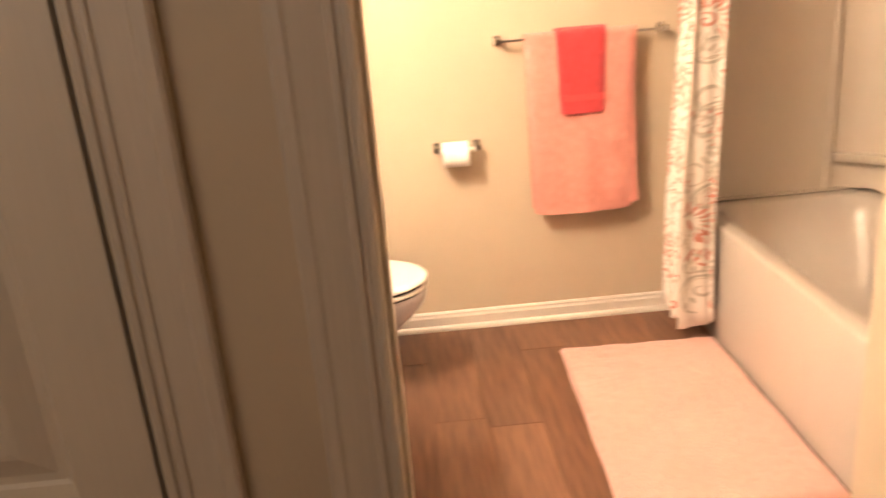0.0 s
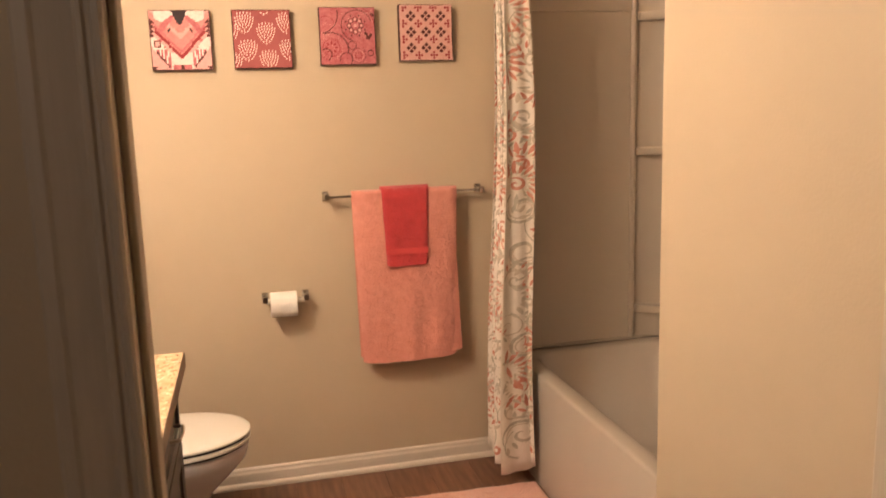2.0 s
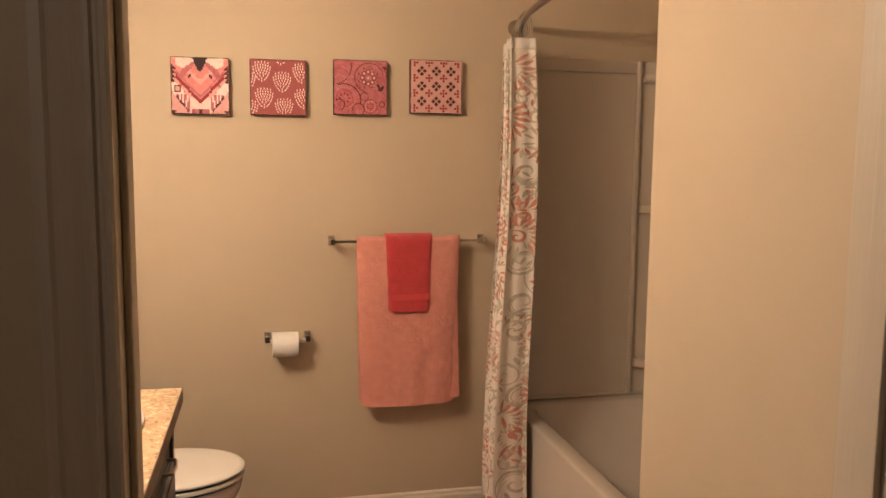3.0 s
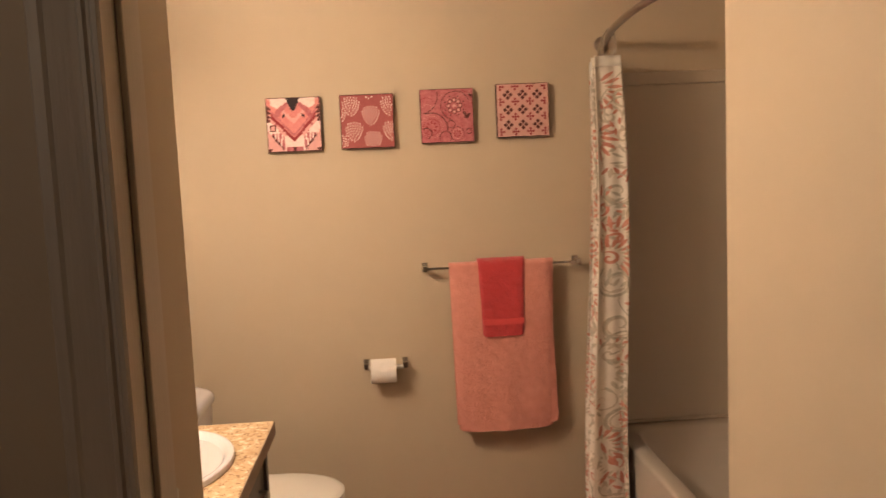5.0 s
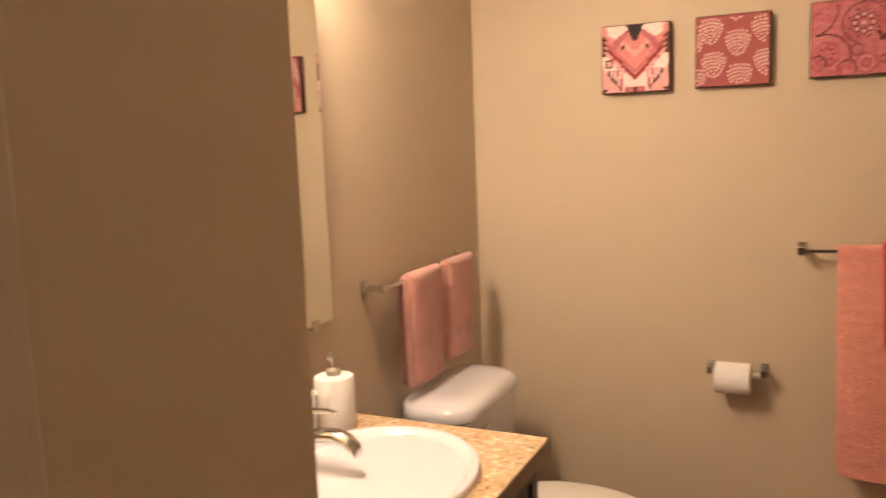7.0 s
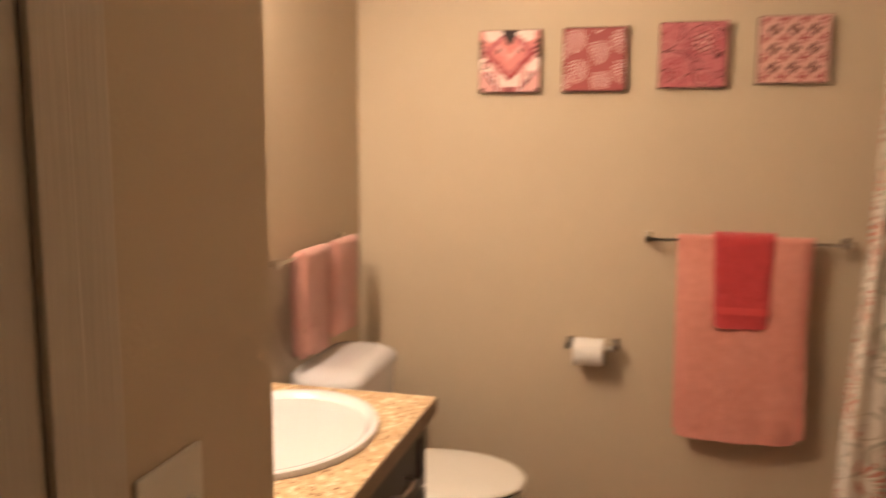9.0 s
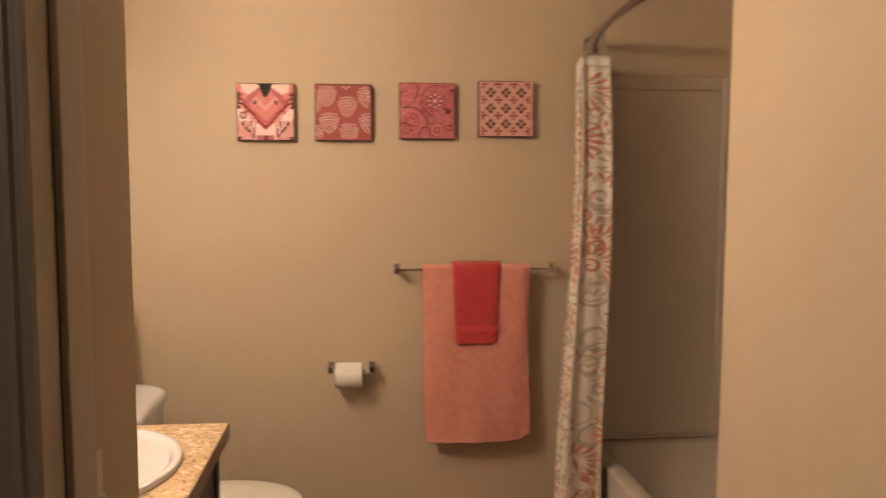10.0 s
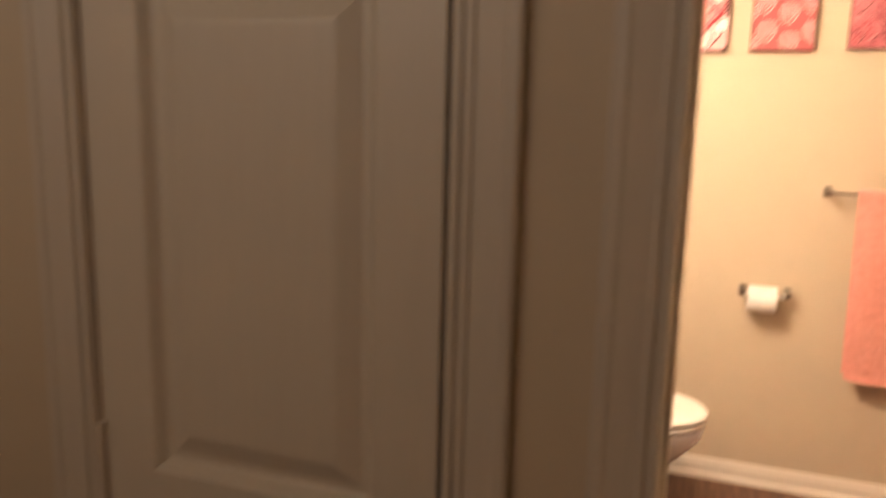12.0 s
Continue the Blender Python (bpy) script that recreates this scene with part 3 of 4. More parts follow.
def draped(name, u0, u1, top, front, back, depth_at, thick, mat, parent, to_world, seed, hem=0.003, taper=0.0, flare=0.0, bands=(), gap=0.0, calm=1.0):
    """Folded cloth over a bar: a thick sheet that runs down the back, over and down the front."""
    rnd = random.Random(seed)
    ph = [rnd.uniform(0, 6) for _ in range(6)]
    cols = 26
    prof = []
    r = 0.008 + thick / 2 + gap
    steps = 30
    for k in range(steps + 1):
        prof.append((-1, back + (top - r - back) * k / steps))
    for k in range(1, 8):
        a = math.pi * k / 8
        prof.append((-math.cos(a), top - r + r * math.sin(a)))
    for k in range(steps + 1):
        prof.append((1, top - r - (top - r - front) * k / steps))
    rings_out, rings_in = [], []
    for side, z in prof:
        f = (top - z) / max(top - front, 0.01)
        o_row, i_row = [], []
        for c in range(cols + 1):
            u = c / cols
            uu = u0 + (u1 - u0) * u
            uu += (taper * (0.5 - u) * 2 + flare) * f * (1 if side > 0 else 0.6)
            wave = 0.004 * math.sin(u * 9 + ph[0] + f * 2) * f + 0.003 * math.sin(u * 21 + ph[1]) * f + 0.0015 * math.sin(f * 16 + u * 5 + ph[2])
            wave += 0.0035 * noise.noise((uu * 11, z * 9, seed)) * min(1, 3 * f)
            wave *= calm
            side_round = (1 - abs(2 * u - 1) ** 7) ** 0.5
            dip = hem * math.sin(u * 3 + ph[3]) * f + 0.008 * abs(2 * u - 1) ** 11 * max(0.0, f) ** 14
            pinch = sum(-0.003 for lo, hi in bands if lo < z < hi) if side > 0 else 0
            o = (r + thick * (side_round - 0.5) + wave + pinch) * side if abs(side) == 1 else (r + thick * (side_round - 0.5)) * side
            i = (r - thick / 2 + wave * 0.5) * side if abs(side) == 1 else (r - thick / 2) * side
            zi = z if abs(side) == 1 else z - thick * math.sqrt(max(0.0, 1 - side * side))
            o_row.append(to_world(uu, depth_at + o, z + dip))
            i_row.append(to_world(uu, depth_at + i, zi + dip))
        rings_out.append(o_row)
        rings_in.append(i_row)
    rings = [a + b[::-1] for a, b in zip(rings_out, rings_in)]
    sheet = loft(rings, cap=False)
    sheet.verts.ensure_lookup_table()
    n = 2 * (cols + 1)
    for base in (0, (len(rings) - 1) * n):
        for i in range(cols):
            sheet.faces.new([sheet.verts[base + k] for k in (i, i + 1, n - 2 - i, n - 1 - i)])
    return part(name, sheet, mat, parent, "", True)


def north_wall(u, d, z):
    return (u, -d, z)


def west_wall(u, d, z):
    return (-1.04 + d, u, z)


bt = thing("bath_towel", (0.3, -0.06, 0.48), "pink terry bath towel folded over the chrome bar", "towel")
draped("towel_body", 0.093, 0.508, 1.168, 0.482, 0.50, 0.063, 0.018, M_PINK, bt, north_wall, 3, hem=0.0, taper=0.018, flare=-0.001, bands=((0.50, 0.512),))
draped("inner_fold", 0.12, 0.492, 1.156, 0.500, 0.515, 0.063, 0.008, M_PINK, bt, north_wall, 8, hem=0.0, taper=-0.010, flare=0.012)
ft = thing("hand_towel", (0.29, -0.06, 0.86), "coral red hand towel laid over the pink towel", "towel")
draped("towel_body", 0.205, 0.392, 1.180, 0.868, 0.93, 0.063, 0.012, M_RED, ft, north_wall, 5, hem=0.001, taper=0.012, gap=0.0185, calm=0.15)
part("woven_band", box(0.2190, 0.3790, -0.1034, -0.0985, 0.915, 0.940, 0.0008), M_BAND, ft, "flat woven band")
for u0, u1, seed, low, lean in ((-0.690, -0.482, 11, 0.832, 0.004), (-0.440, -0.230, 12, 0.838, -0.010)):
    ht = thing("hand_towel", ((-0.97), (u0 + u1) / 2, low), "light pink folded hand towel hanging over the toilet tank", "towel", "pink hand towels")
    draped("towel_body", u0 + 0.012, u1, 1.146, low, low + 0.02, 0.066, 0.014, M_HAND, ht, west_wall, seed, hem=0.008, taper=0.010, flare=lean, bands=((low + 0.07, low + 0.085), (low + 0.10, low + 0.104)), calm=0.7)
    draped("inner_fold", u0 - 0.004, u1 - 0.02, 1.137, low - 0.006, low, 0.060, 0.007, M_HAND, ht, west_wall, seed + 3, taper=0.002, flare=lean, calm=0.9)
    draped("inner_fold", u0 - 0.014, u1 - 0.03, 1.130, low + 0.010, low + 0.004, 0.060, 0.005, M_HAND, ht, west_wall, seed + 7, taper=0.006, flare=lean - 0.004, calm=1.2)

tp = thing("paper_holder", (-0.175, -0.001, 0.765), "chrome toilet paper holder on the wall", "paper holder")
for x in (-0.252, -0.097):
    bm = bmesh.new()
    mount(bm, x, -0.001, 0.768, "-y", 0.055)
    part("post", bm, M_CHROME, tp)
part("roller", tube([(-0.246, -0.055, 0.760), (-0.103, -0.055, 0.760)], 0.009, 14), M_PLATE, tp, "white plastic roller", True)
roll = thing("toilet_paper_roll", (-0.184, -0.062, 0.745), "white toilet paper roll with a folded end", "toilet paper")
bm = tube([(-0.234, -0.062, 0.748), (-0.232, -0.062, 0.748), (-0.136, -0.062, 0.748), (-0.134, -0.062, 0.748)], [0.046, 0.048, 0.048, 0.046], 40)
part("paper", bm, M_PAPER, roll, "", True)
part("cardboard_core", tube([(-0.2345, -0.062, 0.748), (-0.1335, -0.062, 0.748)], 0.02, 20), M_CORE, roll, "brown cardboard core", True)
bm = loft([[(-0.232, -0.1025, 0.778), (-0.136, -0.1025, 0.778), (-0.136, -0.098, 0.781), (-0.232, -0.098, 0.781)], [(-0.188, -0.1135, 0.757), (-0.180, -0.1135, 0.757), (-0.180, -0.110, 0.758), (-0.188, -0.110, 0.758)]])
part("folded_end", bm, M_PAPER, roll, "pointed folded sheet end")

# ---- bath mat ----
mat = thing("bath_mat", (0.42, -0.8, 0), "pale pink plush bath mat lying beside the tub", "bath mat")
bm = bmesh.new()
rnd = random.Random(4)
nx, ny = 60, 96
grid = []
for j in range(ny + 1):
    row = []
    for i in range(nx + 1):
        u, v = i / nx, j / ny
        x, y = 0.118 + 0.618 * u + 0.028 * v * (1 - u) - 0.0, -1.30 + 0.99 * v
        x += 0.0015 * math.sin(v * 19) * (1 if u > 0.5 else -1)
        y += 0.0025 * math.sin(u * 23) + 0.02 * (0.5 - u) * v
        e = min(u, 1 - u) * 0.6, min(v, 1 - v) * 0.99
        edge = min(1.0, min(e) / 0.02)
        z = 0.004 + 0.018 * math.sqrt(edge) + (0.003 * noise.noise((x * 18, y * 18, 0)) + rnd.uniform(-0.0028, 0.0028)) * edge
        row.append(bm.verts.new((x, y, z)))
    grid.append(row)
for a, b in zip(grid, grid[1:]):
    for i in range(nx):
        bm.faces.new((a[i], a[i + 1], b[i + 1], b[i]))
rim = [grid[0][i] for i in range(nx + 1)] + [grid[j][nx] for j in range(1, ny + 1)] + [grid[ny][i] for i in range(nx - 1, -1, -1)] + [grid[j][0] for j in range(ny - 1, 0, -1)]
low = [bm.verts.new((v.co.x, v.co.y, 0.0015)) for v in rim]
for i in range(len(rim)):
    j = (i + 1) % len(rim)
    bm.faces.new((rim[i], rim[j], low[j], low[i]))
bm.faces.new(low)
part("mat_top", bm, M_MAT, mat, "", True)

# ---- mirror and vanity light ----
mirror = thing("mirror", (-1.036, -1.36, 1.083), "frameless wall mirror above the vanity", "mirror")
part("mirror_glass", box(-1.0385, -1.017, -1.79, -0.978, 1.083, 1.845, 0.0012, segments=1), M_MIRROR, mirror)
for y in (-1.64, -1.05):
    part("clip", box(-1.039, -1.013, y - 0.012, y + 0.012, 1.073, 1.097, 0.002), M_CHROME, mirror, "small chrome mirror clip")
light = thing("vanity_light", (-1.04, -1.36, 2.06), "lit vanity light with frosted glass shades above the mirror", "wall lamp")
part("backplate", box(-1.039, -1.015, -1.70, -1.02, 2.015, 2.125, 0.006), M_CHROME, light, "chrome back plate")
for y in (-1.58, -1.36, -1.14):
    part("arm", tube([(-1.016, y, 2.07), (-0.98, y, 2.075), (-0.945, y, 2.085), (-0.93, y, 2.11)], 0.008, 10), M_CHROME, light, "", True)
    part("socket", lathe([(0.022, 0), (0.024, 0.004), (0.024, 0.035), (0.0, 0.036)], (-0.93, y, 2.10), 20), M_CHROME, light, "", True)
    part("shade", lathe([(0.020, 0.10), (0.040, 0.085), (0.052, 0.055), (0.060, 0.02), (0.066, -0.01), (0.063, -0.01), (0.0, 0.0)], (-0.93, y, 2.015), 28), M_SHADE, light, "glowing frosted glass bell shade", True)

# ---- vent and switch ----
vent = thing("wall_vent", (-1.039, -0.315, 1.97), "white slatted air vent high on the wall", "vent")
VY0, VY1, VZ0, VZ1 = -0.442, -0.190, 1.972, 2.222
# Near-black sheet standing in for the shade behind the slats.
part("backing", box(-1.0395, -1.0375, VY0 + 0.02, VY1 - 0.02, VZ0 + 0.02, VZ1 - 0.02), M_GAP_SHADE, vent)
bm = bmesh.new()
for y0, y1, z0, z1 in ((VY0, VY1, VZ0, VZ0 + 0.03), (VY0, VY1, VZ1 - 0.03, VZ1), (VY0, VY0 + 0.03, VZ0 + 0.03, VZ1 - 0.03), (VY1 - 0.03, VY1, VZ0 + 0.03, VZ1 - 0.03)):
    box(-1.039, -1.025, y0, y1, z0, z1, 0.003, bm)
part("frame", bm, M_TRIM, vent)
for k in range(11):
    z = VZ0 + 0.04 + k * 0.017
    bm = loft([[(-1.036, y, z + 0.004), (-1.027, y, z - 0.004), (-1.026, y, z - 0.002), (-1.035, y, z + 0.006)] for y in (VY0 + 0.03, VY1 - 0.03)])
    part("slat", bm, M_TRIM, vent)
switch = thing("light_switch", (-0.457, -2.10, 1.093), "ivory light switch plate beside the doorway", "light switch")
part("plate", box(-0.4575, -0.451, -2.157, -2.047, 1.033, 1.153, 0.003), M_PLATE, switch)
for y in (-2.128, -2.076):
    part("toggle", box(-0.452, -0.440, y - 0.005, y + 0.005, 1.086, 1.106, 0.002), M_PLATE, switch)

# ---- vanity ----
VX, VN, VF = -0.475, -1.870, -0.990
vanity = thing("vanity_cabinet", (-0.76, -1.45, 0), "dark espresso bathroom vanity cabinet with panelled doors", "vanity")
part("body", box(-1.037, VX - 0.045, VN + 0.006, VF - 0.012, 0.09, 0.818, 0.002), M_DARKWOOD, vanity)
part("toe_kick", box(-1.037, VX - 0.11, VN + 0.012, VF - 0.018, 0, 0.0895), M_DARKWOOD, vanity)
for k in range(2):
    y0 = VN + 0.014 + k * 0.430
    y1 = y0 + 0.424
    for z0, z1, nm in ((0.105, 0.635, "door"), (0.645, 0.808, "drawer_front")):
        rings = []
        for inset, d in ((0, 0.0), (0, 0.018), (0.002, 0.020), (0.055, 0.020), (0.058, 0.014), (0.064, 0.012)):
            x = VX - 0.0448 + d
            if nm == "drawer_front":
                inset *= 0.6
            rings.append([(x, y0 + inset, z0 + inset), (x, y1 - inset, z0 + inset), (x, y1 - inset, z1 - inset), (x, y0 + inset, z1 - inset)])
        d_ob = part(nm, loft(rings), M_DARKWOOD, vanity)
        hx = VX - 0.024
        hy, hz = ((y1 - 0.035 if k == 0 else y0 + 0.035), 0.55) if nm == "door" else ((y0 + y1) / 2, 0.727)
        if nm == "door":
            pts = [(hx, hy, hz - 0.05), (hx + 0.022, hy, hz - 0.045), (hx + 0.026, hy, hz), (hx + 0.022, hy, hz + 0.045), (hx, hy, hz + 0.05)]
        else:
            pts = [(hx, hy - 0.05, hz), (hx + 0.022, hy - 0.045, hz), (hx + 0.026, hy, hz), (hx + 0.022, hy + 0.045, hz), (hx, hy + 0.05, hz)]
        part("handle", tube(pts, 0.0045, 8), M_NICKEL, d_ob, "bent brushed nickel pull", True)

# worktop with an oval cut-out for the basin
SX, SY, SA, SB = -0.745, -1.305, 0.215, 0.255
ct = thing("countertop", (-0.76, -1.45, 0.82), "gold and brown speckled laminate vanity countertop", "countertop")
N = 64


def on_rect(a, x0, x1, y0, y1):
    dx, dy = math.cos(a), math.sin(a)
    s = min(((x1 - SX) / dx if dx > 1e-6 else (x0 - SX) / dx if dx < -1e-6 else 9), ((y1 - SY) / dy if dy > 1e-6 else (y0 - SY) / dy if dy < -1e-6 else 9))
    return SX + dx * s, SY + dy * s


def corner_angles():
    c = [math.atan2(y - SY, x - SX) % (2 * math.pi) for x in (-1.037, VX) for y in (VN, VF)]
    reg = [2 * math.pi * k / N for k in range(N)]
    return sorted(reg + c)


ANG = corner_angles()
hole = [(SX + (SA - 0.012) * math.cos(a), SY + (SB - 0.012) * math.sin(a)) for a in ANG]
outer = [on_rect(a, -1.037, VX, VN, VF) for a in ANG]
ring = lambda pts, z: [(x, y, z) for x, y in pts]
slim = [on_rect(a, -1.037, VX - 0.002, VN, VF - 0.002) for a in ANG]
bm = loft([ring(hole, 0.822), ring(hole, 0.859), ring(slim, 0.859)], cap=False)
part("worktop", bm, M_GRANITE, ct)
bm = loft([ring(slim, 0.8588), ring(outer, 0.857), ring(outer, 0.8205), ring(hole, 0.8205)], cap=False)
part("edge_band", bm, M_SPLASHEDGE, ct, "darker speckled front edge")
part("backsplash", box(-1.0385, -1.020, VN, VF, 0.8595, 0.905, 0.003), M_GRANITE, ct)
sink = thing("sink", (SX, SY, 0.86), "white oval drop-in sink with a raised rim", "sink")
prof = [(1.0, 0.8595), (1.004, 0.866), (0.992, 0.8715), (0.965, 0.8735), (0.925, 0.872), (0.885, 0.865), (0.84, 0.850), (0.78, 0.824), (0.68, 0.787), (0.51, 0.750), (0.30, 0.730), (0.10, 0.724)]
rings = [[(SX + SA * f * math.cos(a), SY + SB * f * math.sin(a), z) for a in (2 * math.pi * k / 56 for k in range(56))] for f, z in prof]
part("basin", loft(rings), M_PORC, sink, "", True)
part("drain", lathe([(0.022, 0), (0.022, 0.003), (0.014, 0.004), (0.0, 0.004)], (SX, SY, 0.7245), 24), M_CHROME, sink, "", True)
FX, FY = -0.930, -1.305
faucet = thing("faucet", (FX, FY, 0.862), "chrome single-lever bathroom faucet behind the sink", "faucet")
part("base", lathe([(0.032, 0), (0.032, 0.005), (0.027, 0.010), (0.025, 0.045), (0.024, 0.072), (0.019, 0.084), (0.0, 0.090)], (FX, FY, 0.8605), 28), M_CHROME, faucet, "", True)


def bar_ring(x, z, half, thick):
    """An oval cross-section of the spout or lever, standing across its run."""
    return [(FX + x + 0.25 * thick * math.sin(a), FY + half * math.cos(a), z + thick * math.sin(a)) for a in (2 * math.pi * k / 18 for k in range(18))]


part("spout", loft([bar_ring(*p) for p in ((0.0, 0.895, 0.020, 0.020), (0.035, 0.915, 0.020, 0.019), (0.075, 0.930, 0.019, 0.016), (0.115, 0.935, 0.019, 0.014), (0.145, 0.928, 0.019, 0.014), (0.163, 0.914, 0.018, 0.013), (0.170, 0.902, 0.016, 0.008))]), M_CHROME, faucet, "", True)
part("lever", loft([bar_ring(*p) for p in ((-0.022, 0.948, 0.014, 0.006), (-0.006, 0.956, 0.020, 0.013), (0.020, 0.966, 0.019, 0.011), (0.055, 0.977, 0.015, 0.007), (0.095, 0.982, 0.013, 0.005), (0.122, 0.981, 0.010, 0.003))]), M_CHROME, faucet, "", True)
soap = thing("soap_dispenser", (-0.945, -1.10, 0.86), "white ceramic soap dispenser with a metal pump", "soap dispenser")
part("bottle", lathe([(0.043, 0), (0.046, 0.004), (0.046, 0.118), (0.043, 0.124), (0.020, 0.127), (0.0, 0.127)], (-0.945, -1.10, 0.8605), 36), M_CERAMIC, soap, "", True)
part("collar", lathe([(0.016, 0), (0.016, 0.012), (0.007, 0.018), (0.007, 0.045), (0.0, 0.046)], (-0.945, -1.10, 0.987), 20), M_NICKEL, soap, "", True)
part("nozzle", tube([(-0.950, -1.094, 1.034), (-0.943, -1.102, 1.037), (-0.938, -1.118, 1.036), (-0.936, -1.126, 1.031)], 0.0045, 10), M_NICKEL, soap, "", True)
cup = thing("tumbler", (-0.985, -1.165, 0.86), "white ceramic tumbler standing on the countertop", "tumbler")
part("cup_body", lathe([(0.030, 0), (0.033, 0.004), (0.036, 0.10), (0.033, 0.10), (0.030, 0.008), (0.0, 0.008)], (-0.985, -1.175, 0.8605), 32), M_CERAMIC, cup, "", True)

# ---- toilet ----
toilet = thing("toilet", (-0.62, -0.458, 0), "white porcelain two-piece toilet with its lid closed", "toilet")
TY = -0.458


def egg(x0, x1, half, z, n=48, blunt=2.3):
    """Rounded outline from x0 (back, blunt) to x1 (front)."""
    cx = x0 + (x1 - x0) * 0.46
    pts = []
    for k in range(n):
        a = 2 * math.pi * k / n
        c, s = math.cos(a), math.sin(a)
        ex = 2 / blunt
        rx = (x1 - cx) if c > 0 else (cx - x0)
        p = 1.0 if c > 0 else ex
        pts.append((cx + rx * math.copysign(abs(c) ** p, c), TY + half * math.copysign(abs(s) ** (p if c < 0 else 0.95), s), z))
    return pts


bm = loft([egg(-0.92, -0.455, 0.118, 0.0), egg(-0.92, -0.46, 0.115, 0.03), egg(-0.91, -0.490, 0.105, 0.08), egg(-0.90, -0.495, 0.104, 0.16), egg(-0.88, -0.465, 0.118, 0.225),
           egg(-0.87, -0.402, 0.150, 0.285), egg(-0.87, -0.352, 0.175, 0.34), egg(-0.87, -0.342, 0.182, 0.375), egg(-0.87, -0.345, 0.181, 0.386), egg(-0.87, -0.35, 0.176, 0.391)])
part("bowl", bm, M_PORC, toilet, "", True)
# Dark slabs below seat and lid draw the shade lines between them.
part("seat_gap_shade", loft([egg(-0.80, -0.346, 0.173, 0.3905), egg(-0.80, -0.346, 0.173, 0.398)]), M_GAP_SHADE, toilet)
part("seat", loft([egg(-0.805, -0.340, 0.178, 0.397), egg(-0.808, -0.335, 0.183, 0.401), egg(-0.808, -0.335, 0.183, 0.410), egg(-0.805, -0.340, 0.179, 0.414)]), M_SEAT, toilet, "", True)
part("lid_gap_shade", loft([egg(-0.80, -0.343, 0.176, 0.4135), egg(-0.80, -0.343, 0.176, 0.422)]), M_GAP_SHADE, toilet)
part("lid", loft([egg(-0.805, -0.340, 0.180, 0.4215), egg(-0.808, -0.334, 0.185, 0.425), egg(-0.808, -0.334, 0.185, 0.431), egg(-0.804, -0.340, 0.180, 0.436), egg(-0.79, -0.36, 0.165, 0.440), egg(-0.72, -0.45, 0.10, 0.443)]), M_SEAT, toilet, "", True)
tank_rings = [rounded(-1.025, -0.835, TY - 0.185, TY + 0.185, 0.375, 0.05), rounded(-1.025, -0.82, TY - 0.20, TY + 0.20, 0.42, 0.05), rounded(-1.025, -0.81, TY - 0.215, TY + 0.215, 0.7275, 0.05)]
part("tank", loft(tank_rings), M_PORC, toilet, "", True)
lid_rings = ((0.0, 0.728, 0.070), (-0.008, 0.734, 0.078), (-0.010, 0.744, 0.082), (-0.008, 0.757, 0.082), (-0.001, 0.768, 0.080), (0.012, 0.777, 0.074), (0.032, 0.784, 0.062), (0.060, 0.788, 0.040), (0.090, 0.789, 0.015))
part("tank_lid", loft([rounded(-1.030 + max(0, k) * 0.6, -0.806 - k, TY - 0.220 + k, TY + 0.220 - k, z, rr) for k, z, rr in lid_rings]), M_PORC, toilet, "", True)
bm = lathe([(0.012, 0), (0.012, 0.01), (0.0, 0.011)], (0, 0, 0), 16)
bmesh.ops.rotate(bm, verts=bm.verts, matrix=Matrix.Rotation(radians(90), 3, "Y"))
bmesh.ops.translate(bm, verts=bm.verts, vec=(-0.812, TY - 0.15, 0.69))
box(-0.803, -0.797, TY - 0.155, TY - 0.09, 0.684, 0.696, 0.002, bm)
part("flush_lever", bm, M_CHROME, toilet, "chrome flush lever", True)
for s in (-1, 1):
    part("lid_hinge", tube([(-0.806, TY + s * 0.07 - 0.02, 0.415), (-0.806, TY + s * 0.07 + 0.02, 0.415)], 0.013, 12), M_SEAT, toilet, "", True)


# ---- canvas pictures ----
def flat(shapes, x0, z0, size, y, bm=None):
    """Thin raised shapes; each a list of (u, v) in 0..1 on the canvas."""
    bm = bm or bmesh.new()
    for s in shapes:
        s = [(min(max(u, 0.012), 0.988), min(max(v, 0.012), 0.988)) for u, v in s]
        a = [bm.verts.new((x0 + u * size, y, z0 + v * size)) for u, v in s]
        b = [bm.verts.new((x0 + u * size, y - 0.0005, z0 + v * size)) for u, v in s]
        bm.faces.new(b)
        for i in range(len(s)):
            j = (i + 1) % len(s)
            bm.faces.new((a[i], a[j], b[j], b[i]))
    return bm


def dot(u, v, r, n=8, sx=1.0, turn=0.0):
    pts = []
    for k in range(n):
        a = 2 * math.pi * k / n
        x, y = math.cos(a) * r * sx, math.sin(a) * r
        pts.append((u + x * math.cos(turn) - y * math.sin(turn), v + x * math.sin(turn) + y * math.cos(turn)))
    return pts


def inside(s):
    return all(0.015 < u < 0.985 and 0.015 < v < 0.985 for u, v in s)


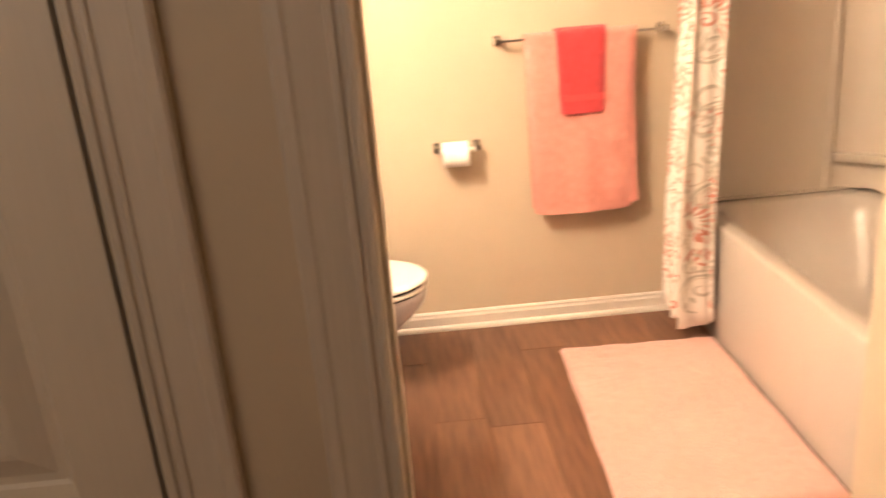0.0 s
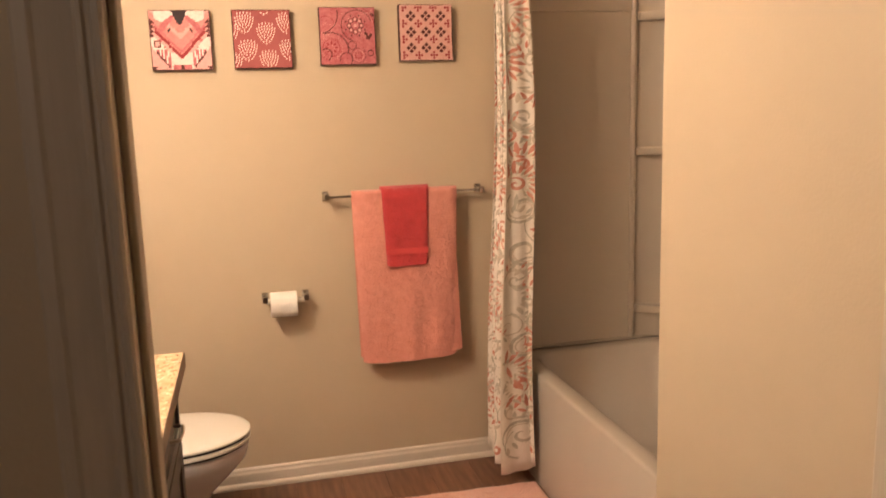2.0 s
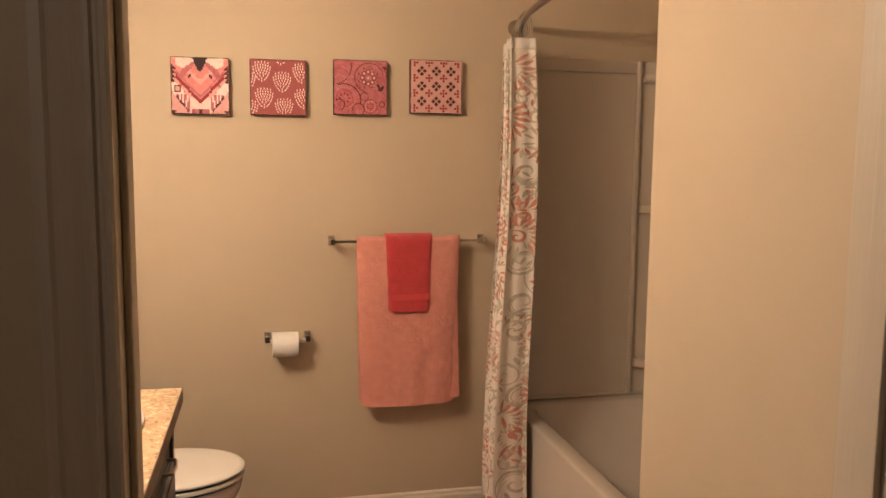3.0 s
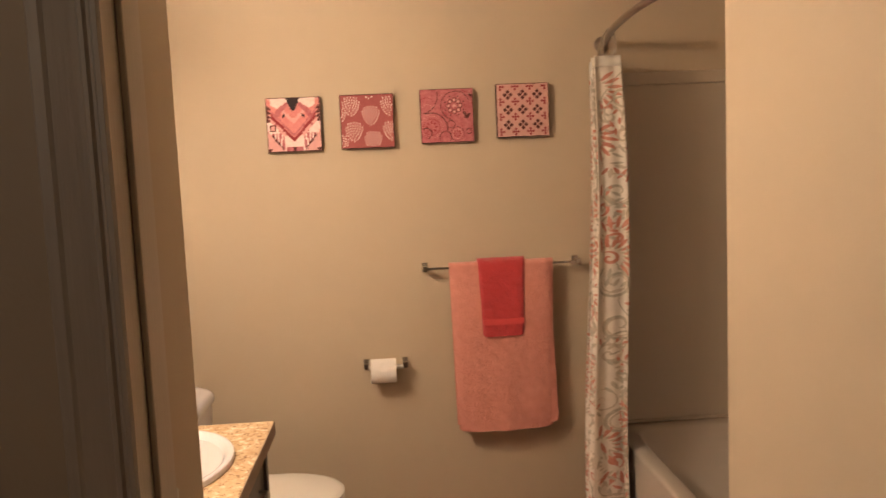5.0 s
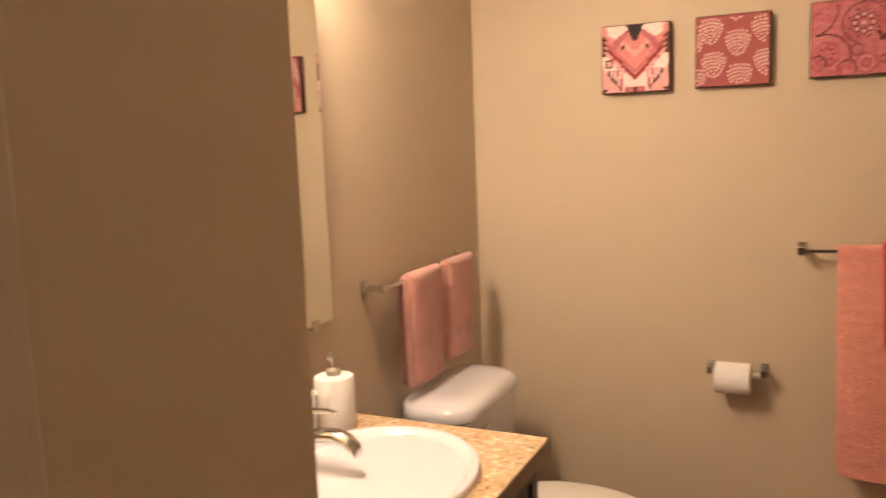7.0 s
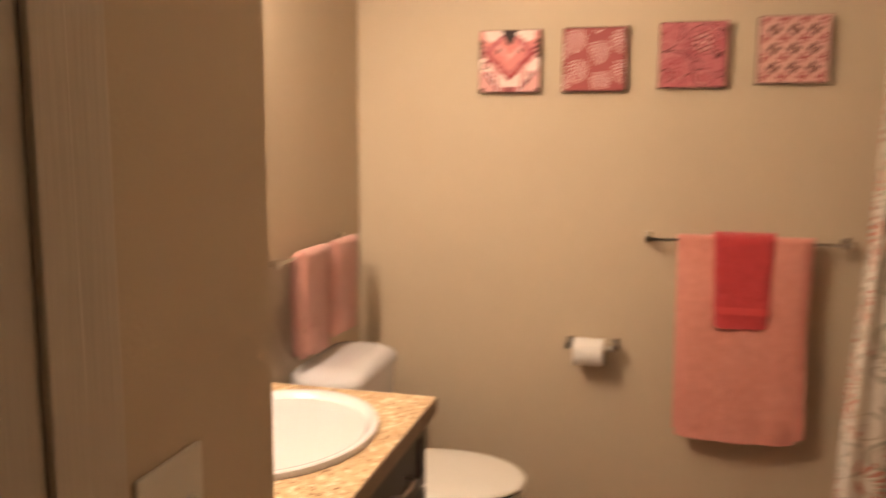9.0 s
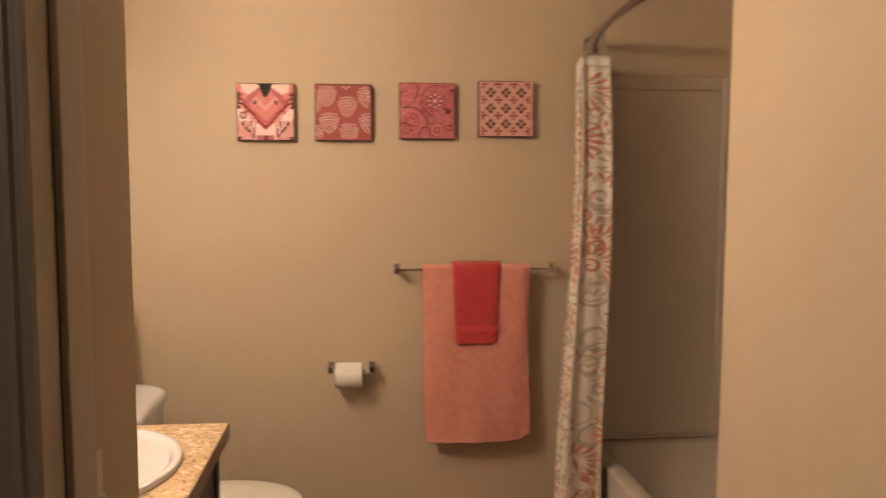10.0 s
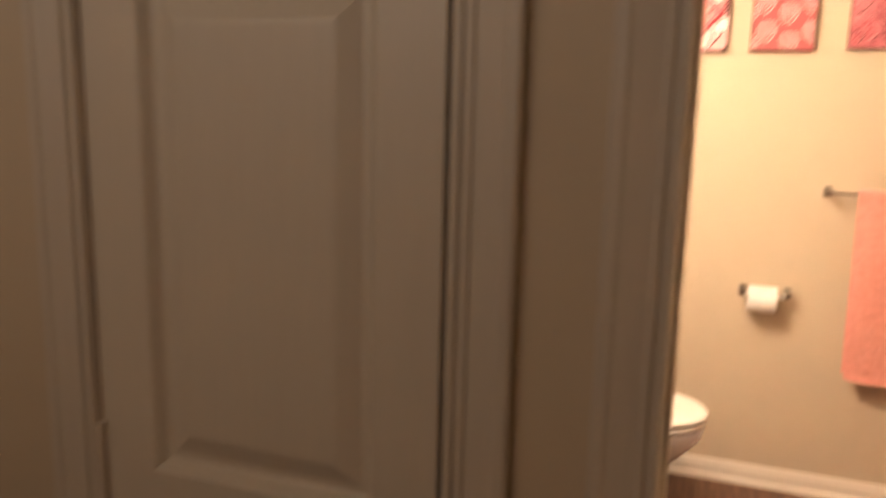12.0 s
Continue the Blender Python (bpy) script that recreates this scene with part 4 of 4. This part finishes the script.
def canvas(x0, z0, size, ground, label):
    c = thing("canvas_picture", (x0 + size / 2, -0.015, z0), label, "picture", "four square pictures in a row")
    part("canvas_edge", box(x0, x0 + size, -0.029, -0.001, z0, z0 + size, 0.003), M_EDGE, c, "dark worn canvas edge")
    rnd_ = random.Random(int(x0 * 1000))
    n = 14
    pts = []
    for sx_, sy_, dx, dy in ((0, 0, 1, 0), (1, 0, 0, 1), (1, 1, -1, 0), (0, 1, 0, -1)):
        for k in range(n):
            u, v = sx_ + dx * k / n, sy_ + dy * k / n
            j = 0.008 + rnd_.random() * 0.010
            pts.append((u + (j if u < 0.5 else -j) * (1 if u in (0, 1) or abs(dy) else 0), v + (j if v < 0.5 else -j) * (1 if v in (0, 1) or abs(dx) else 0)))
    front = bmesh.new()
    a = [front.verts.new((x0 + u * size, -0.0285, z0 + v * size)) for u, v in pts]
    b = [front.verts.new((x0 + u * size, -0.0296, z0 + v * size)) for u, v in pts]
    front.faces.new(b)
    for i in range(len(a)):
        j = (i + 1) % len(a)
        front.faces.new((a[i], a[j], b[j], b[i]))
    part("print_ground", front, ground, c)
    return c, x0, z0, size


def printed(c, shapes, mat, label, level=0):
    ob, x0, z0, size = c
    motif = part("print_motif", flat([s for s in shapes if s], x0, z0, size, -0.0295 - 0.0006 * level), mat, ob, label)
    motif["kind"] = "stuff"


S = 0.209
c1 = canvas(-0.587, 1.628, S, M_PALE, "square canvas with a mirrored pink and wine kilim pattern")
CELLS = 38


def kilim(u, v):
    """Which woven colour lies at a place of the mirrored pattern."""
    a = abs(u - 0.5) * 2
    tooth = abs((v * 13) % 1 - 0.5)
    d = v - (0.20 + 0.56 * a)
    if a < 0.25 and v > 0.985 - 0.23 * (1 - (a / 0.25) ** 1.6):
        return "ink"
    if abs(a - 0.37) < 0.055 and abs(v - 0.67 + (a - 0.37) * 0.5) < 0.035:
        return "ink"
    if 0.55 < v < 0.86 and a > 0.84 + 0.22 * tooth:
        return "wine"
    if abs(v - (0.03 + 0.62 * (a - 0.40))) < 0.026 and 0.40 < a < 0.82:
        return "wine"
    if abs(d) < 0.040 + 0.03 * (tooth - 0.25) and a < 0.86:
        return "crimson"
    if d > 0:
        if v > 0.80 + 0.35 * abs(a - 0.62) and a < 0.86:
            return "white"
        if abs(v - (1.08 - 0.62 * a)) < 0.07 + 0.05 * tooth or abs(d - 0.09) < 0.025:
            return "hot"
        return "pale" if abs(v - 0.56 - 0.5 * a) < 0.035 + 0.04 * tooth else "salmon"
    if v < 0.03 + 0.62 * (a - 0.40):
        return "wine" if v + 0.10 * tooth < 0.5 * (a - 0.78) else "pale"
    if d > -0.13 and v > 0.30:
        return "hot" if 0.55 < a < 0.85 and (v * 17 + a * 6) % 3 < 1.1 else "pale"
    if v > 0.35:
        return "white"
    if a < 0.30:
        return ("wine" if a < 0.06 else "hot") if v < 0.07 else "white"
    return "hot" if (a * 15 + v * 2) % 2 < 1.15 else "white"


woven = {}
for j in range(CELLS):
    v0, v1 = 0.015 + 0.97 * j / CELLS, 0.015 + 0.97 * (j + 1) / CELLS
    start, held = 0, None
    for i in range(CELLS + 1):
        tone = kilim((i + 0.5) / CELLS, (j + 0.5) / CELLS) if i < CELLS else None
        if tone != held:
            if held and held != "pale":
                u0, u1 = 0.015 + 0.97 * start / CELLS, 0.015 + 0.97 * i / CELLS
                woven.setdefault(held, []).append([(u0, v0), (u1, v0), (u1, v1), (u0, v1)])
            start, held = i, tone
for tone, tone_mat in (("white", M_WHITE), ("salmon", M_SALMON), ("hot", M_HOT), ("crimson", M_CRIMSON), ("wine", M_WINE), ("ink", M_INK)):
    printed(c1, woven[tone], tone_mat, tone + " stepped woven patches", 0)
printed(c1, [[(0.06, 0.50), (0.17, 0.50), (0.17, 0.38), (0.06, 0.38)]], M_WINE, "small wine square", 1)
printed(c1, [[(0.08, 0.48), (0.15, 0.48), (0.15, 0.40), (0.08, 0.40)]], M_PALE, "pale square", 2)

c2 = canvas(-0.303, 1.630, S, M_ROSE, "square rose canvas with white dotted fan motifs")
dashes = []
for cu, cv in ((0.21, 0.59), (0.57, 0.41), (0.92, 0.58), (0.25, 0.12), (0.60, -0.06), (0.95, 0.12), (0.55, 0.90), (-0.06, 0.40), (-0.02, -0.10)):
    for row, n in enumerate((1, 3, 4, 6, 7, 8, 8, 5)):
        rr = 0.02 + 0.048 * row
        for k in range(n):
            h = (k - (n - 1) / 2) / max(n - 1, 1) * 2
            a = h * (0.95 - 0.072 * row) * (0.72 if row == 7 else 1.0)
            s = dot(cu + rr * math.sin(a), cv + rr * math.cos(a), 0.021, 8, 0.50, -a)
            if inside(s):
                dashes.append(s)
printed(c2, dashes, M_WHITE, "white dashes in fans", 0)

c3 = canvas(0.010, 1.639, S, M_HOT, "square pink canvas with a dark paisley pattern")
dk, rs, pl = [], [], []


def arc(cu, cv, r, a0, a1, n, size, out):
    for k in range(n):
        a = radians(a0 + (a1 - a0) * k / max(n - 1, 1))
        s = dot(cu + r * math.cos(a), cv + r * math.sin(a), size * 1.35, 7, 0.7, a)
        if inside(s):
            out.append(s)


arc(0.0, 0.88, 0.33, -85, 30, 17, 0.014, dk)
arc(0.66, 0.68, 0.27, 20, 250, 30, 0.012, dk)
arc(0.66, 0.68, 0.32, 5, 110, 22, 0.009, rs)
arc(0.20, 0.26, 0.30, -10, 110, 20, 0.013, dk)
arc(0.46, 0.10, 0.11, -40, 190, 13, 0.012, dk)
arc(0.10, 0.18, 0.10, -60, 120, 12, 0.012, dk)
arc(0.20, 0.30, 0.15, 0, 360, 26, 0.010, rs)
arc(0.20, 0.30, 0.20, 0, 360, 30, 0.007, pl)
arc(0.68, 0.16, 0.13, 0, 360, 28, 0.008, dk)
arc(0.68, 0.16, 0.09, 0, 360, 20, 0.008, pl)
arc(0.90, 0.20, 0.05, 0, 360, 14, 0.010, dk)
arc(0.57, 0.34, 0.07, 0, 360, 16, 0.010, dk)
arc(0.12, 0.68, 0.16, 20, 200, 18, 0.008, rs)
arc(0.12, 0.62, 0.10, 0, 360, 16, 0.008, pl)
arc(0.88, 0.70, 0.20, 60, 250, 18, 0.008, pl)
for k in range(8):
    a = k * math.pi / 4
    arc(0.64 + 0.11 * math.cos(a), 0.68 + 0.11 * math.sin(a), 0.038, 0, 360, 9, 0.010, dk)
    pl.append(dot(0.64 + 0.11 * math.cos(a), 0.68 + 0.11 * math.sin(a), 0.026, 8))
    rs.append(dot(0.20 + 0.085 * math.cos(a), 0.30 + 0.085 * math.sin(a), 0.032, 7, 0.5, a - math.pi / 2))
    dk.append(dot(0.64 + 0.185 * math.cos(a + 0.39), 0.68 + 0.185 * math.sin(a + 0.39), 0.022, 6, 0.6, a))
    rs.append(dot(0.68 + 0.055 * math.cos(a), 0.16 + 0.055 * math.sin(a), 0.022, 7, 0.5, a - math.pi / 2))
pl.append(dot(0.64, 0.68, 0.030, 10))
dk += [dot(0.83, 0.53, 0.055, 8, 0.5, 0.5), dot(0.90, 0.50, 0.055, 8, 0.5, -0.7), dot(0.86, 0.46, 0.045, 8, 0.5, 1.4), dot(0.95, 0.87, 0.05, 6, 0.5, 0.9)]
rnd_p = random.Random(31)
for k in range(110):
    speck = dot(rnd_p.uniform(0.03, 0.97), rnd_p.uniform(0.03, 0.97), rnd_p.uniform(0.006, 0.012), 6, rnd_p.uniform(0.4, 1.0), rnd_p.uniform(0, 3))
    (rs, pl, rs)[k % 3].append(speck)
printed(c3, rs, M_CRIMSON, "crimson paisley leaves", 0)
printed(c3, pl, M_PALE, "pale dots", 1)
printed(c3, dk, M_WINE, "dark wine dots", 1)

c4 = canvas(0.310, 1.650, S, M_BLUSH, "square pale pink canvas with a wine flower lattice")
fl, dd, mid = [], [], []
for i in range(3):
    for j in range(3):
        u, v = 0.22 + 0.28 * i, 0.23 + 0.28 * j
        for k in range(4):
            a = k * math.pi / 2
            fl.append([(u + 0.012 * math.cos(a), v + 0.012 * math.sin(a)), (u + 0.058 * math.cos(a) + 0.042 * math.cos(a + 1.57), v + 0.058 * math.sin(a) + 0.042 * math.sin(a + 1.57)),
                       (u + 0.098 * math.cos(a), v + 0.098 * math.sin(a)), (u + 0.058 * math.cos(a) - 0.042 * math.cos(a + 1.57), v + 0.058 * math.sin(a) - 0.042 * math.sin(a + 1.57))])
for i in range(-1, 4):
    for j in range(-1, 4):
        u, v = 0.36 + 0.28 * i, 0.38 + 0.28 * j
        for du, dv in ((0.05, 0), (-0.05, 0), (0, 0.05), (0, -0.05), (0, 0)):
            s = dot(u + du, v + dv, 0.024, 8)
            if inside(s):
                dd.append(s)
printed(c4, fl, M_WINE, "wine four-petal flowers", 0)
printed(c4, dd, M_CRIMSON, "crimson dots", 0)

# ---- floor planks ----
rnd = random.Random(9)
PLANKS = {}
width, length = 0.178, 1.22
k = 0
for i in range(20):
    x = -1.78 + i * width
    y = -3.88 - rnd.random() * 0.9
    while y < 0.0:
        y0, y1 = max(y, -3.85), min(y + length, 0.0)
        y += length
        if y1 - y0 < 0.06 or x + width > 1.75:
            continue
        key = round(y1 - y0, 3)
        if key not in PLANKS:
            pb = box(0.0006, width - 0.0006, 0.0006, key - 0.0006, -0.0035, 0.0, 0.0008, segments=1)
            pm = bpy.data.meshes.new("plank")
            pb.to_mesh(pm)
            pb.free()
            pm.materials.append(M_PLANK)
            PLANKS[key] = pm
        ob = new("plank", PLANKS[key])
        ob.location = (x, y0, 0)
        ob.parent = floor
